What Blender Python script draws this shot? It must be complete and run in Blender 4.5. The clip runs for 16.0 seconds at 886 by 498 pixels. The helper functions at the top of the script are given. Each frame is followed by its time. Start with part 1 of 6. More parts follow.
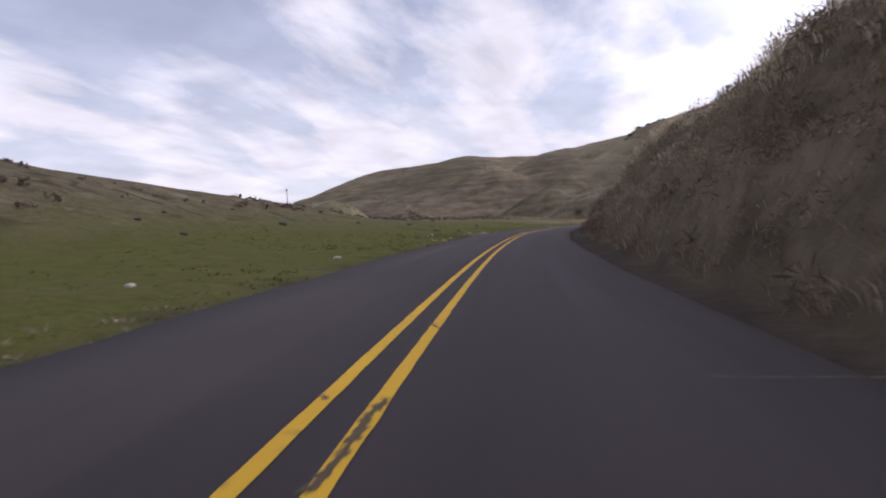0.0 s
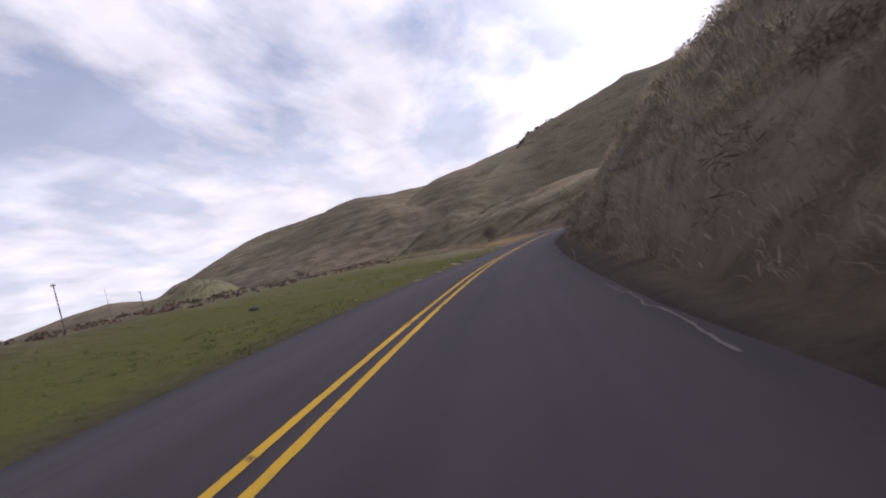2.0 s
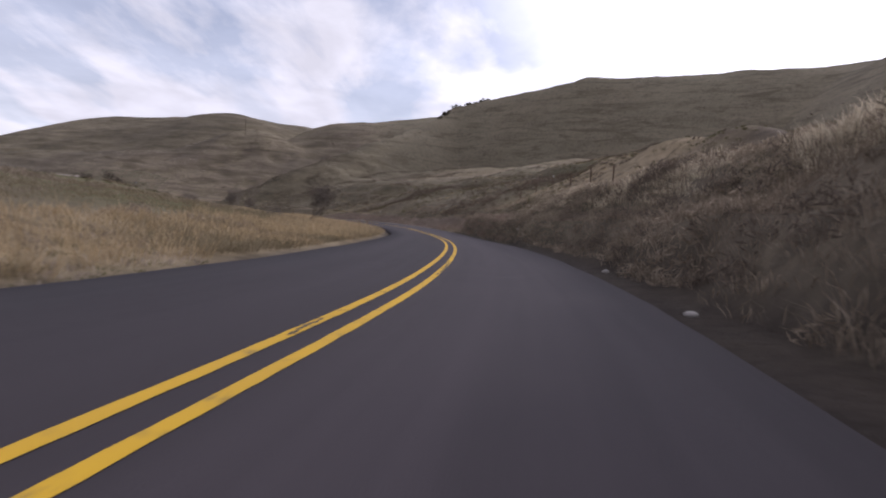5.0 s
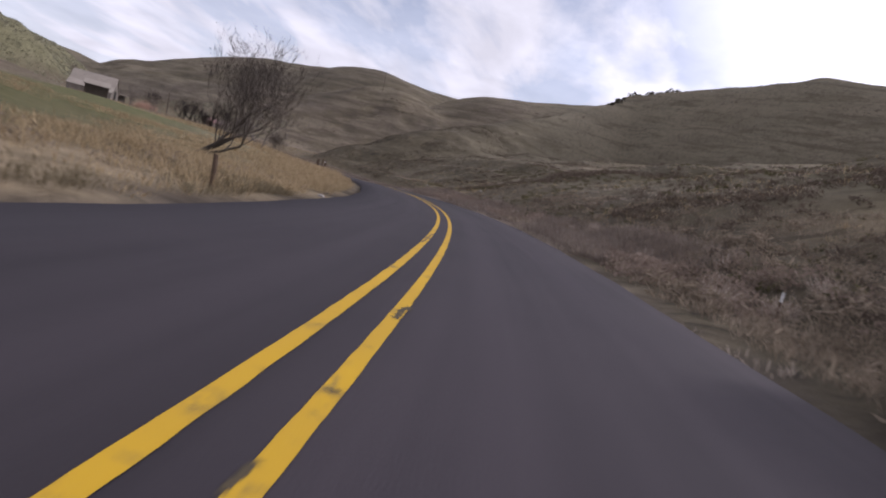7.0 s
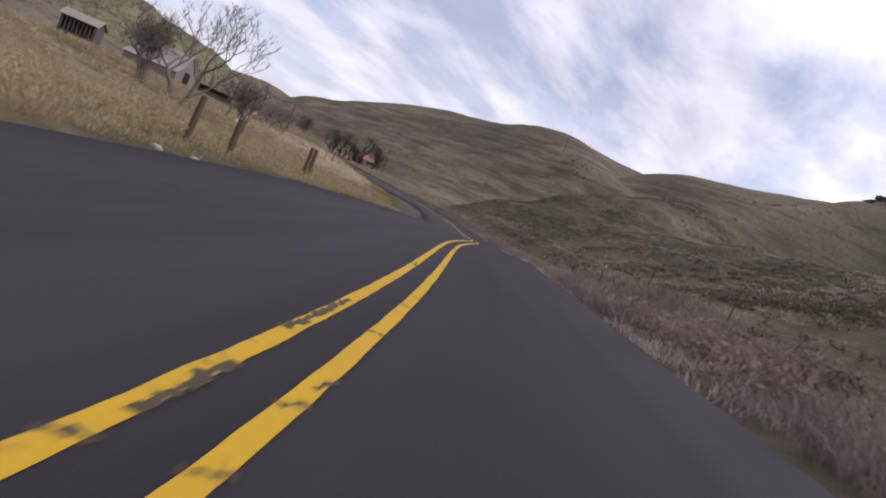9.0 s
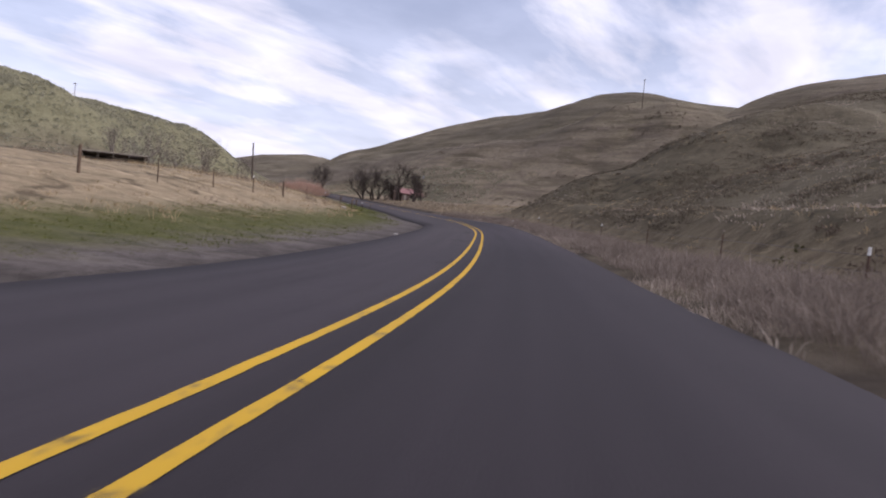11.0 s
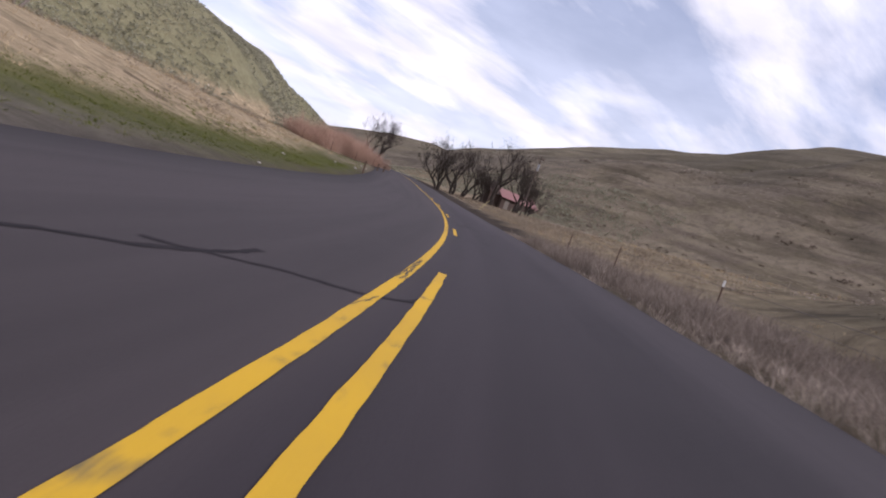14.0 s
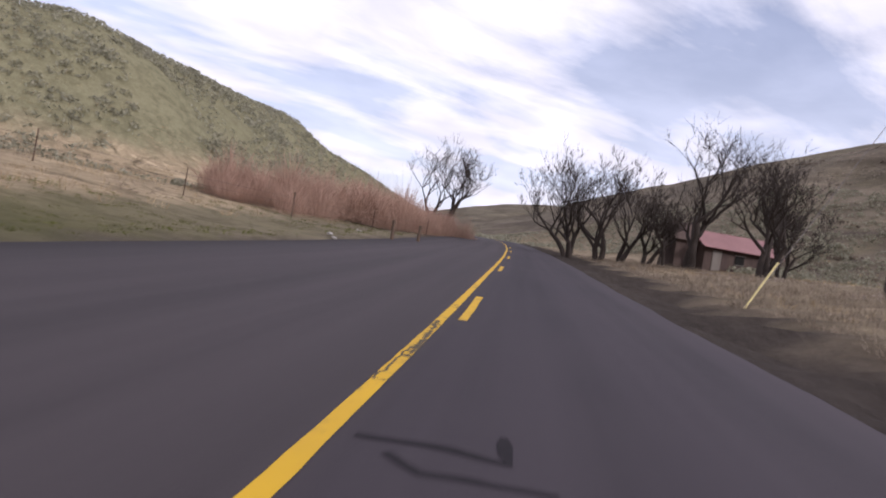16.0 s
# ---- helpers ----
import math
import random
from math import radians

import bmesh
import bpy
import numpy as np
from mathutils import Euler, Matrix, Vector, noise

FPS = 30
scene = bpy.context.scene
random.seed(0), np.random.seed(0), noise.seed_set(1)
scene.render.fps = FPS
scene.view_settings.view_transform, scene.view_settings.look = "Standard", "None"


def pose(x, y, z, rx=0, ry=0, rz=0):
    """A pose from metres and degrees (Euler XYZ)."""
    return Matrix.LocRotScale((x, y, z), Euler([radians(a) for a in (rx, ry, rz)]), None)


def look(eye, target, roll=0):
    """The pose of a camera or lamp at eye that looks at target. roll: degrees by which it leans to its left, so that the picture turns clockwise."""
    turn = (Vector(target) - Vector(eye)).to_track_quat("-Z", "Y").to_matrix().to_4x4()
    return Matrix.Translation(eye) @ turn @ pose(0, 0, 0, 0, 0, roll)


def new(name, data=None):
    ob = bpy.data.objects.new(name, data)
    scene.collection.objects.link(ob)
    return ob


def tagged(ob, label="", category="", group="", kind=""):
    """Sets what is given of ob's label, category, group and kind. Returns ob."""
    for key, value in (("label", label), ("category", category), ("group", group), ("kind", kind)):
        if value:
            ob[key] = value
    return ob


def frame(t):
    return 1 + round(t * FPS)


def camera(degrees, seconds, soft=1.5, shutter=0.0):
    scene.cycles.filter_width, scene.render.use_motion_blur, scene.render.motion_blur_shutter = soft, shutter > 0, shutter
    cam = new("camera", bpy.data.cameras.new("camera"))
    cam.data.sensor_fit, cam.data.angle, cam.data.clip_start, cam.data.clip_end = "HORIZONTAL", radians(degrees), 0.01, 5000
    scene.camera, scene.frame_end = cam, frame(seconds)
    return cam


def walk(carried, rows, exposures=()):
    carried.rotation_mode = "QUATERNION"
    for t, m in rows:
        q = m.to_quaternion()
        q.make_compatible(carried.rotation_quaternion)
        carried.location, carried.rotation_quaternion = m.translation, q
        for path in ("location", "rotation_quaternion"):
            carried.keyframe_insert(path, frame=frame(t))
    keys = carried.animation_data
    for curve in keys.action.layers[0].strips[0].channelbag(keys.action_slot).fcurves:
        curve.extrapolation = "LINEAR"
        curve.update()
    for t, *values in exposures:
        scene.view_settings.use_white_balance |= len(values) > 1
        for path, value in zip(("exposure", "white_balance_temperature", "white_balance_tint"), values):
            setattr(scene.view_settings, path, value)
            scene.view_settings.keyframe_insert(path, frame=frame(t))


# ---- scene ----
cam = camera(69.35, 16.0, soft=2.0, shutter=0.08)
ROWS = [
    (0, pose(3.71, -156.51, -0.12, 88.09, 3.34, 17.16)),
    (0.5, pose(1.18, -141.99, -0.08, 88.00, 5.47, 16.10)),
    (1, pose(-1.06, -127.48, -0.05, 89.12, 11.14, 15.02)),
    (1.5, pose(-2.60, -113.01, 0.05, 90.63, 17.05, 12.36)),
    (2, pose(-3.60, -98.62, 0.06, 90.46, 15.10, 9.03)),
    (2.5, pose(-4.24, -84.20, 0.03, 89.24, 11.18, 6.98)),
    (3, pose(-4.49, -69.71, 0.00, 87.91, 6.60, 5.44)),
    (3.2, pose(-4.54, -63.89, 0.01, 87.73, 5.01, 4.87)),
    (5.3, pose(0.00, -0.00, -0.00, 87.48, -4.69, 0.25)),
    (5.5, pose(0.46, 6.67, 0.06, 85.60, -7.49, 3.82)),
    (6, pose(0.50, 23.36, -0.02, 85.28, -11.33, 7.43)),
    (6.5, pose(-0.34, 39.51, -0.13, 85.35, -11.41, 9.69)),
    (7, pose(-1.97, 55.06, -0.15, 85.07, -14.26, 12.68)),
    (7.5, pose(-4.34, 69.88, -0.09, 84.75, -17.26, 16.62)),
    (8, pose(-7.58, 83.86, -0.03, 85.35, -20.22, 21.43)),
    (8.5, pose(-11.67, 97.12, -0.01, 86.32, -21.81, 25.08)),
    (9, pose(-15.97, 108.79, 0.05, 86.28, -23.05, 28.87)),
    (9.2, pose(-17.92, 113.45, 0.10, 86.41, -21.65, 30.08)),
    (11.3, pose(-41.51, 165.14, -0.67, 87.02, -4.26, 36.86)),
    (11.5, pose(-44.29, 169.80, -0.69, 87.12, -5.02, 37.59)),
    (12, pose(-51.59, 181.28, -0.61, 87.09, -6.96, 39.53)),
    (12.5, pose(-59.30, 192.48, -0.51, 87.16, -7.95, 41.26)),
    (13, pose(-67.21, 203.39, -0.39, 86.88, -7.91, 43.10)),
    (13.5, pose(-75.54, 213.94, -0.26, 86.32, -14.69, 45.40)),
    (14, pose(-84.62, 224.02, -0.27, 86.18, -20.37, 48.62)),
    (14.5, pose(-94.54, 234.10, 0.07, 87.91, -20.33, 53.15)),
    (15, pose(-105.64, 243.77, 0.37, 88.56, -14.27, 56.40)),
    (15.5, pose(-117.21, 253.12, 0.71, 89.47, -12.48, 58.63)),
    (16, pose(-129.12, 262.15, 1.17, 89.90, -9.44, 60.88)),
]
EXPOSURES = [(0.0, -0.53, 6100, 21), (3.0, -0.47, 6150, 21), (5.5, -0.58, 6000, 20), (9.0, -0.51, 6050, 20), (11.5, -0.37, 5950, 21), (14.5, -0.29, 6050, 21), (16.0, -0.30, 6050, 21)]
walk(cam, ROWS, EXPOSURES)

# centre line of the road: plan knots about 20 m apart, then height, cross fall and half spacing of the yellow lines
KNOT_X = [9.73, 4.82, 0.85, -2.34, -4.60, -5.93, -6.41, -6.31, -5.43, -3.66, -1.22, -0.40, -1.23, -4.09, -9.22, -16.73, -26.22, -34.48, -43.88, -54.98, -66.90, -80.05, -94.36, -110.40, -126.91, -143.20, -159.31, -175.55, -192.14, -209.16, -226.61]
KNOT_Y = [-185.99, -166.49, -147.12, -128.06, -109.32, -90.60, -71.92, -53.28, -34.73, -16.47, 1.49, 19.99, 41.22, 64.25, 87.20, 108.77, 129.25, 148.42, 166.34, 184.34, 201.94, 218.26, 233.09, 246.92, 259.64, 271.55, 283.19, 294.52, 305.42, 315.77, 325.54]
KNOT_Z = [-1.31, -1.21, -1.13, -1.04, -0.92, -0.95, -0.97, -1.08, -1.06, -0.96, -1.01, -1.06, -1.21, -1.14, -1.03, -0.92, -0.98, -1.25, -1.76, -1.67, -1.50, -1.24, -1.00, -0.56, 0.02, 0.65, 1.36, 2.11, 2.87, 3.62, 4.36]
KNOT_BANK = [0.033, 0.034, 0.036, 0.038, 0.035, 0.035, 0.038, 0.027, 0.023, 0.019, 0.013, 0.011, 0.012, -0.010, -0.029, -0.019, -0.017, -0.022, -0.030, -0.034, -0.039, -0.051, -0.037, -0.026, -0.016, -0.011, -0.006, -0.002, 0.000, 0.001, 0.002]
KNOT_GAP = [0.186, 0.185, 0.180, 0.174, 0.169, 0.155, 0.168, 0.149, 0.162, 0.170, 0.174, 0.174, 0.207, 0.198, 0.198, 0.189, 0.191, 0.213, 0.237, 0.211, 0.209, 0.210, 0.157, 0.104, 0.114, 0.117, 0.144, 0.160, 0.170, 0.176, 0.179]
# ---------------------------------------------------------------- world and sun
SUN_AZ, SUN_EL = radians(-62), radians(27)     # azimuth counted to the left of +Y
sun_dir = Vector((-math.sin(SUN_AZ) * math.cos(SUN_EL), math.cos(SUN_AZ) * math.cos(SUN_EL), math.sin(SUN_EL)))
world = bpy.data.worlds.new("world")
scene.world = world
world.use_nodes = True
wt = world.node_tree
wt.nodes.clear()


def node(tree, kind, **values):
    n = tree.nodes.new(kind)
    for key, value in values.items():
        if key in n.inputs:
            n.inputs[key].default_value = value
    return n


sky = wt.nodes.new("ShaderNodeTexSky")
sky.sky_type = 'NISHITA'
sky.sun_disc = False
sky.sun_elevation = SUN_EL
sky.sun_rotation = math.atan2(sun_dir.x, sun_dir.y)
sky.altitude = 400
sky.dust_density = 0.6
geo = wt.nodes.new("ShaderNodeTexCoord")
sep = wt.nodes.new("ShaderNodeSeparateXYZ")
wt.links.new(geo.outputs["Generated"], sep.inputs[0])
# clouds lie on a plane overhead: direction divided by its height
zc = wt.nodes.new("ShaderNodeMath"); zc.operation = 'MAXIMUM'; zc.inputs[1].default_value = 0.0
wt.links.new(sep.outputs["Z"], zc.inputs[0])
za = wt.nodes.new("ShaderNodeMath"); za.operation = 'ADD'; za.inputs[1].default_value = 0.16
wt.links.new(zc.outputs[0], za.inputs[0])
dx = wt.nodes.new("ShaderNodeMath"); dx.operation = 'DIVIDE'
dy = wt.nodes.new("ShaderNodeMath"); dy.operation = 'DIVIDE'
wt.links.new(sep.outputs["X"], dx.inputs[0]); wt.links.new(za.outputs[0], dx.inputs[1])
wt.links.new(sep.outputs["Y"], dy.inputs[0]); wt.links.new(za.outputs[0], dy.inputs[1])
com = wt.nodes.new("ShaderNodeCombineXYZ")
wt.links.new(dx.outputs[0], com.inputs[0]); wt.links.new(dy.outputs[0], com.inputs[1])


def cloud_layer(turn, stretch, scale, detail, rough, distortion, lo, hi, offset):
    mp = wt.nodes.new("ShaderNodeMapping")
    mp.inputs["Rotation"].default_value = (0, 0, radians(turn))
    mp.inputs["Scale"].default_value = (1.0, stretch, 1.0)
    mp.inputs["Location"].default_value = offset
    wt.links.new(com.outputs[0], mp.inputs[0])
    nz = wt.nodes.new("ShaderNodeTexNoise")
    nz.inputs["Scale"].default_value = scale
    nz.inputs["Detail"].default_value = detail
    nz.inputs["Roughness"].default_value = rough
    nz.inputs["Distortion"].default_value = distortion
    wt.links.new(mp.outputs[0], nz.inputs["Vector"])
    mr = wt.nodes.new("ShaderNodeMapRange")
    mr.interpolation_type = 'SMOOTHSTEP'
    mr.inputs["From Min"].default_value = lo
    mr.inputs["From Max"].default_value = hi
    wt.links.new(nz.outputs["Fac"], mr.inputs["Value"])
    return mr


big = cloud_layer(-38, 0.66, 1.25, 9.0, 0.54, 0.3, 0.29, 0.60, (2.3, 1.1, 0))
fine = cloud_layer(-50, 0.3, 3.0, 9.0, 0.58, 0.35, 0.28, 0.70, (0.4, 3.7, 0))
mixf = wt.nodes.new("ShaderNodeMath"); mixf.operation = 'MULTIPLY_ADD'
mixf.inputs[1].default_value = 0.55
wt.links.new(fine.outputs[0], mixf.inputs[0])
sc1 = wt.nodes.new("ShaderNodeMath"); sc1.operation = 'MULTIPLY'; sc1.inputs[1].default_value = 0.75
wt.links.new(big.outputs[0], sc1.inputs[0])
wt.links.new(sc1.outputs[0], mixf.inputs[2])
clampf = wt.nodes.new("ShaderNodeClamp")
wt.links.new(mixf.outputs[0], clampf.inputs[0])
# thin veil all over: more towards the horizon
veil = wt.nodes.new("ShaderNodeMapRange")
veil.inputs["From Min"].default_value = 0.0
veil.inputs["From Max"].default_value = 0.45
veil.inputs["To Min"].default_value = 0.86
veil.inputs["To Max"].default_value = 0.21
wt.links.new(sep.outputs["Z"], veil.inputs["Value"])
cover = wt.nodes.new("ShaderNodeMath"); cover.operation = 'MAXIMUM'
wt.links.new(clampf.outputs[0], cover.inputs[0]); wt.links.new(veil.outputs[0], cover.inputs[1])
# thicker haze towards the sun
dot = wt.nodes.new("ShaderNodeVectorMath"); dot.operation = 'DOT_PRODUCT'
dot.inputs[1].default_value = sun_dir
wt.links.new(geo.outputs["Generated"], dot.inputs[0])
haze = wt.nodes.new("ShaderNodeMapRange")
haze.interpolation_type = 'SMOOTHSTEP'
haze.inputs["From Min"].default_value = 0.22
haze.inputs["From Max"].default_value = 0.85
wt.links.new(dot.outputs["Value"], haze.inputs["Value"])
cover2 = wt.nodes.new("ShaderNodeMath"); cover2.operation = 'MAXIMUM'
wt.links.new(cover.outputs[0], cover2.inputs[0]); wt.links.new(haze.outputs[0], cover2.inputs[1])
# cloud light: brighter round the sun
glow = wt.nodes.new("ShaderNodeMapRange")
glow.interpolation_type = 'SMOOTHSTEP'
glow.inputs["From Min"].default_value = 0.35
glow.inputs["From Max"].default_value = 1.0
glow.inputs["To Min"].default_value = 13.4
glow.inputs["To Max"].default_value = 31.0
wt.links.new(dot.outputs["Value"], glow.inputs["Value"])
# grey undersides
under = cloud_layer(-20, 0.75, 3.0, 6.0, 0.55, 0.3, 0.25, 0.75, (5.0, 0.3, 0))
dark = wt.nodes.new("ShaderNodeMapRange")
dark.inputs["To Min"].default_value = 0.82
dark.inputs["To Max"].default_value = 1.08
wt.links.new(under.outputs[0], dark.inputs["Value"])
lum = wt.nodes.new("ShaderNodeMath"); lum.operation = 'MULTIPLY'
wt.links.new(glow.outputs[0], lum.inputs[0]); wt.links.new(dark.outputs[0], lum.inputs[1])
tint = wt.nodes.new("ShaderNodeVectorMath"); tint.operation = 'SCALE'
tint.inputs[0].default_value = (1.0, 0.985, 1.015)
wt.links.new(lum.outputs[0], tint.inputs["Scale"])
skymix = wt.nodes.new("ShaderNodeMix"); skymix.data_type = 'RGBA'
wt.links.new(cover2.outputs[0], skymix.inputs["Factor"])
skyboost = wt.nodes.new("ShaderNodeVectorMath"); skyboost.operation = 'MULTIPLY'
skyboost.inputs[1].default_value = (1.2, 1.35, 1.54)
wt.links.new(sky.outputs[0], skyboost.inputs[0])
wt.links.new(skyboost.outputs[0], skymix.inputs[6]); wt.links.new(tint.outputs[0], skymix.inputs[7])
bg = wt.nodes.new("ShaderNodeBackground")
bg.inputs["Strength"].default_value = 0.10
wo = wt.nodes.new("ShaderNodeOutputWorld")
wt.links.new(skymix.outputs[2], bg.inputs[0]); wt.links.new(bg.outputs[0], wo.inputs[0])

sun = bpy.data.lights.new("sun", 'SUN')
sun.energy = 2.7
sun.angle = radians(5)
sun.color = (1.0, 0.95, 0.88)
sun_ob = new("sun", sun)
sun_ob.matrix_world = look(sun_dir * 300, (0, 0, 0))


# ---------------------------------------------------------------- materials
def material(name, rough=0.8, metallic=0.0):
    m = bpy.data.materials.new(name)
    m.use_nodes = True
    b = m.node_tree.nodes["Principled BSDF"]
    b.inputs["Roughness"].default_value = rough
    b.inputs["Metallic"].default_value = metallic
    b.inputs["Specular IOR Level"].default_value = 0.25
    return m, m.node_tree, b


def coords(tree, scale=(1, 1, 1), source="Object"):
    tc = tree.nodes.new("ShaderNodeTexCoord")
    mp = tree.nodes.new("ShaderNodeMapping")
    mp.inputs["Scale"].default_value = scale
    tree.links.new(tc.outputs[source], mp.inputs[0])
    return mp.outputs[0]


def noise_fac(tree, vec, scale, detail=4.0, rough=0.55, lo=0.3, hi=0.7, distortion=0.0):
    n = tree.nodes.new("ShaderNodeTexNoise")
    n.inputs["Scale"].default_value = scale
    n.inputs["Detail"].default_value = detail
    n.inputs["Roughness"].default_value = rough
    n.inputs["Distortion"].default_value = distortion
    tree.links.new(vec, n.inputs["Vector"])
    r = tree.nodes.new("ShaderNodeMapRange")
    r.inputs["From Min"].default_value = lo
    r.inputs["From Max"].default_value = hi
    tree.links.new(n.outputs["Fac"], r.inputs["Value"])
    return r.outputs[0]


def mix(tree, fac, a, b):
    m = tree.nodes.new("ShaderNodeMix")
    m.data_type = 'RGBA'
    for sock, v in ((m.inputs["Factor"], fac), (m.inputs[6], a), (m.inputs[7], b)):
        if isinstance(v, (int, float)):
            sock.default_value = v
        elif isinstance(v, tuple):
            sock.default_value = (*v, 1)
        else:
            tree.links.new(v, sock)
    return m.outputs[2]


def bump(tree, b, height, strength, distance):
    n = tree.nodes.new("ShaderNodeBump")
    n.inputs["Strength"].default_value = strength
    n.inputs["Distance"].default_value = distance
    tree.links.new(height, n.inputs["Height"])
    tree.links.new(n.outputs[0], b.inputs["Normal"])


def two_tone(name, c1, c2, c3, big_scale, small_scale, rough=0.85, metallic=0.0, bump_by=0.3, depth=0.02, stretch=(1, 1, 1)):
    m, t, b = material(name, rough, metallic)
    v = coords(t, stretch)
    f1 = noise_fac(t, v, big_scale)
    f2 = noise_fac(t, v, small_scale, 6.0, 0.65)
    col = mix(t, f1, c1, c2)
    half = t.nodes.new("ShaderNodeMath"); half.operation = 'MULTIPLY'; half.inputs[1].default_value = 0.6
    t.links.new(f2, half.inputs[0])
    col = mix(t, half.outputs[0], col, c3)
    t.links.new(col, b.inputs["Base Color"])
    bump(t, b, f2, bump_by, depth)
    return m


# ---------------------------------------------------------------- the plan: road line and ground heights
def spline(values, per=16):
    k = np.array(values, float)
    n = len(k)
    u = np.arange((n - 1) * per + 1) / per
    i = np.minimum(u.astype(int), n - 2)
    f = u - i
    g = lambda q: k[np.clip(q, 0, n - 1)]
    return (g(i - 1) * (-.5 * f + f * f - .5 * f ** 3) + g(i) * (1 - 2.5 * f * f + 1.5 * f ** 3)
            + g(i + 1) * (.5 * f + 2 * f * f - 1.5 * f ** 3) + g(i + 2) * (-.5 * f * f + .5 * f ** 3))


RX, RY, RZ = spline(KNOT_X), spline(KNOT_Y), spline(KNOT_Z)
RB, RG = spline(KNOT_BANK), spline(KNOT_GAP)
tx, ty = np.gradient(RX), np.gradient(RY)
tl = np.hypot(tx, ty)
tx, ty = tx / tl, ty / tl
NX, NY = -ty, tx                                # to the left of travel
RS = np.concatenate([[0], np.cumsum(np.hypot(np.diff(RX), np.diff(RY)))])


def road_place(s, off, up=0.0):
    """A place at the length s along the road and off metres to its left."""
    x, y = np.interp(s, RS, RX), np.interp(s, RS, RY)
    nx, ny = np.interp(s, RS, NX), np.interp(s, RS, NY)
    z = np.interp(s, RS, RZ) + np.interp(s, RS, RB) * off
    return np.array([x + nx * off, y + ny * off, z + up]).T


def road_near(x, y):
    """For arrays of places: the length along the road, the signed offset and the road's height there."""
    x, y = np.asarray(x, float), np.asarray(y, float)
    s, o, z = np.empty(x.shape), np.empty(x.shape), np.empty(x.shape)
    for a in range(0, x.size, 4000):
        q = slice(a, a + 4000)
        d2 = (x[q, None] - RX[None, ::4]) ** 2 + (y[q, None] - RY[None, ::4]) ** 2
        j = d2.argmin(1) * 4
        lo = np.clip(j - 4, 0, len(RX) - 9)
        cand = lo[:, None] + np.arange(9)[None]
        d3 = (x[q, None] - RX[cand]) ** 2 + (y[q, None] - RY[cand]) ** 2
        j = cand[np.arange(len(cand)), d3.argmin(1)]
        along = (x[q] - RX[j]) * tx[j] + (y[q] - RY[j]) * ty[j]
        side = (x[q] - RX[j]) * NX[j] + (y[q] - RY[j]) * NY[j]
        s[q] = RS[j] + along
        o[q] = np.where(np.abs(along) > 3, np.sign(side) * np.hypot(along, side), side)
        z[q] = RZ[j] + RB[j] * np.clip(side, -6, 7)
    return s, o, z


def step(a, b, v):
    f = np.clip((v - a) / (b - a), 0, 1)
    return f * f * (3 - 2 * f)


def fbm(x, y, size, octaves=4, seed=0):
    """Smooth value noise for arrays, about -1 to 1."""
    total, amp, norm = np.zeros_like(x, dtype=float), 1.0, 0.0
    rng = np.random.RandomState(seed)
    for k in range(octaves):
        table = rng.rand(256, 256) * 2 - 1
        u, v = x / size + 37.2 * k, y / size + 11.7 * k
        i, j = np.floor(u).astype(int), np.floor(v).astype(int)
        f, g = u - i, v - j
        f, g = f * f * (3 - 2 * f), g * g * (3 - 2 * g)
        t00, t10 = table[i % 256, j % 256], table[(i + 1) % 256, j % 256]
        t01, t11 = table[i % 256, (j + 1) % 256], table[(i + 1) % 256, (j + 1) % 256]
        total += amp * ((t00 * (1 - f) + t10 * f) * (1 - g) + (t01 * (1 - f) + t11 * f) * g)
        norm += amp
        amp *= 0.5
        size *= 0.5
    return total / norm


def smax(values, k):
    v = np.stack(values)
    m = v.max(0)
    return m + k * np.log(np.exp((v - m) / k).sum(0))


def ridge(x, y, line, power=1.0):
    """A hill with a crest line of (x, y, height, half width): its height at arrays of places."""
    segs = []
    for (x0, y0, h0, w0), (x1, y1, h1, w1) in zip(line[:-1], line[1:]):
        l2 = (x1 - x0) ** 2 + (y1 - y0) ** 2
        f = np.clip(((x - x0) * (x1 - x0) + (y - y0) * (y1 - y0)) / l2, 0, 1)
        d = np.hypot(x - x0 - f * (x1 - x0), y - y0 - f * (y1 - y0))
        h, w = h0 + f * (h1 - h0), w0 + f * (w1 - w0)
        q = np.clip(d / w, 0, 1.6)
        segs.append(h * np.where(q < 1, 0.5 + 0.5 * np.cos(np.pi * np.minimum(q, 1) ** power), 0))
    return (np.stack(segs) ** 40).sum(0) ** (1 / 40)


HILL_EAST = [(-74.3, 255.4, 10.7, 28.6), (-53.9, 271.7, 22, 53.4), (-36.6, 335.4, 40.5, 50), (5.9, 395.8, 72, 55), (78.9, 349.3, 84, 66), (202.1, 297.1, 89, 116), (192.7, 120.2, 83.2, 150), (230, 0, 70, 170), (240, -160, 55, 180)]
HILL_LOBE = [(-58, 230, 3.2, 14), (-40, 246, 9, 20), (-22, 258, 16, 34)]
HILL_BACK = [(-94.6, 420.5, 41, 116.6), (-63.2, 463.4, 66.5, 148), (25.6, 447.2, 77, 126)]
HILL_POLE = [(-95.3, 391, 35.9, 79.7), (-122.3, 406.7, 50, 104), (-173.7, 385.2, 31.5, 87), (-265.1, 415.4, 28.6, 95.4), (-353.6, 486, 39.6, 76)]
HILL_NORTH = [(-94.2, 606, 76, 149), (-166.4, 496.7, 69.5, 169), (-267.7, 560.9, 69, 241), (-421.3, 710, 48.4, 168)]
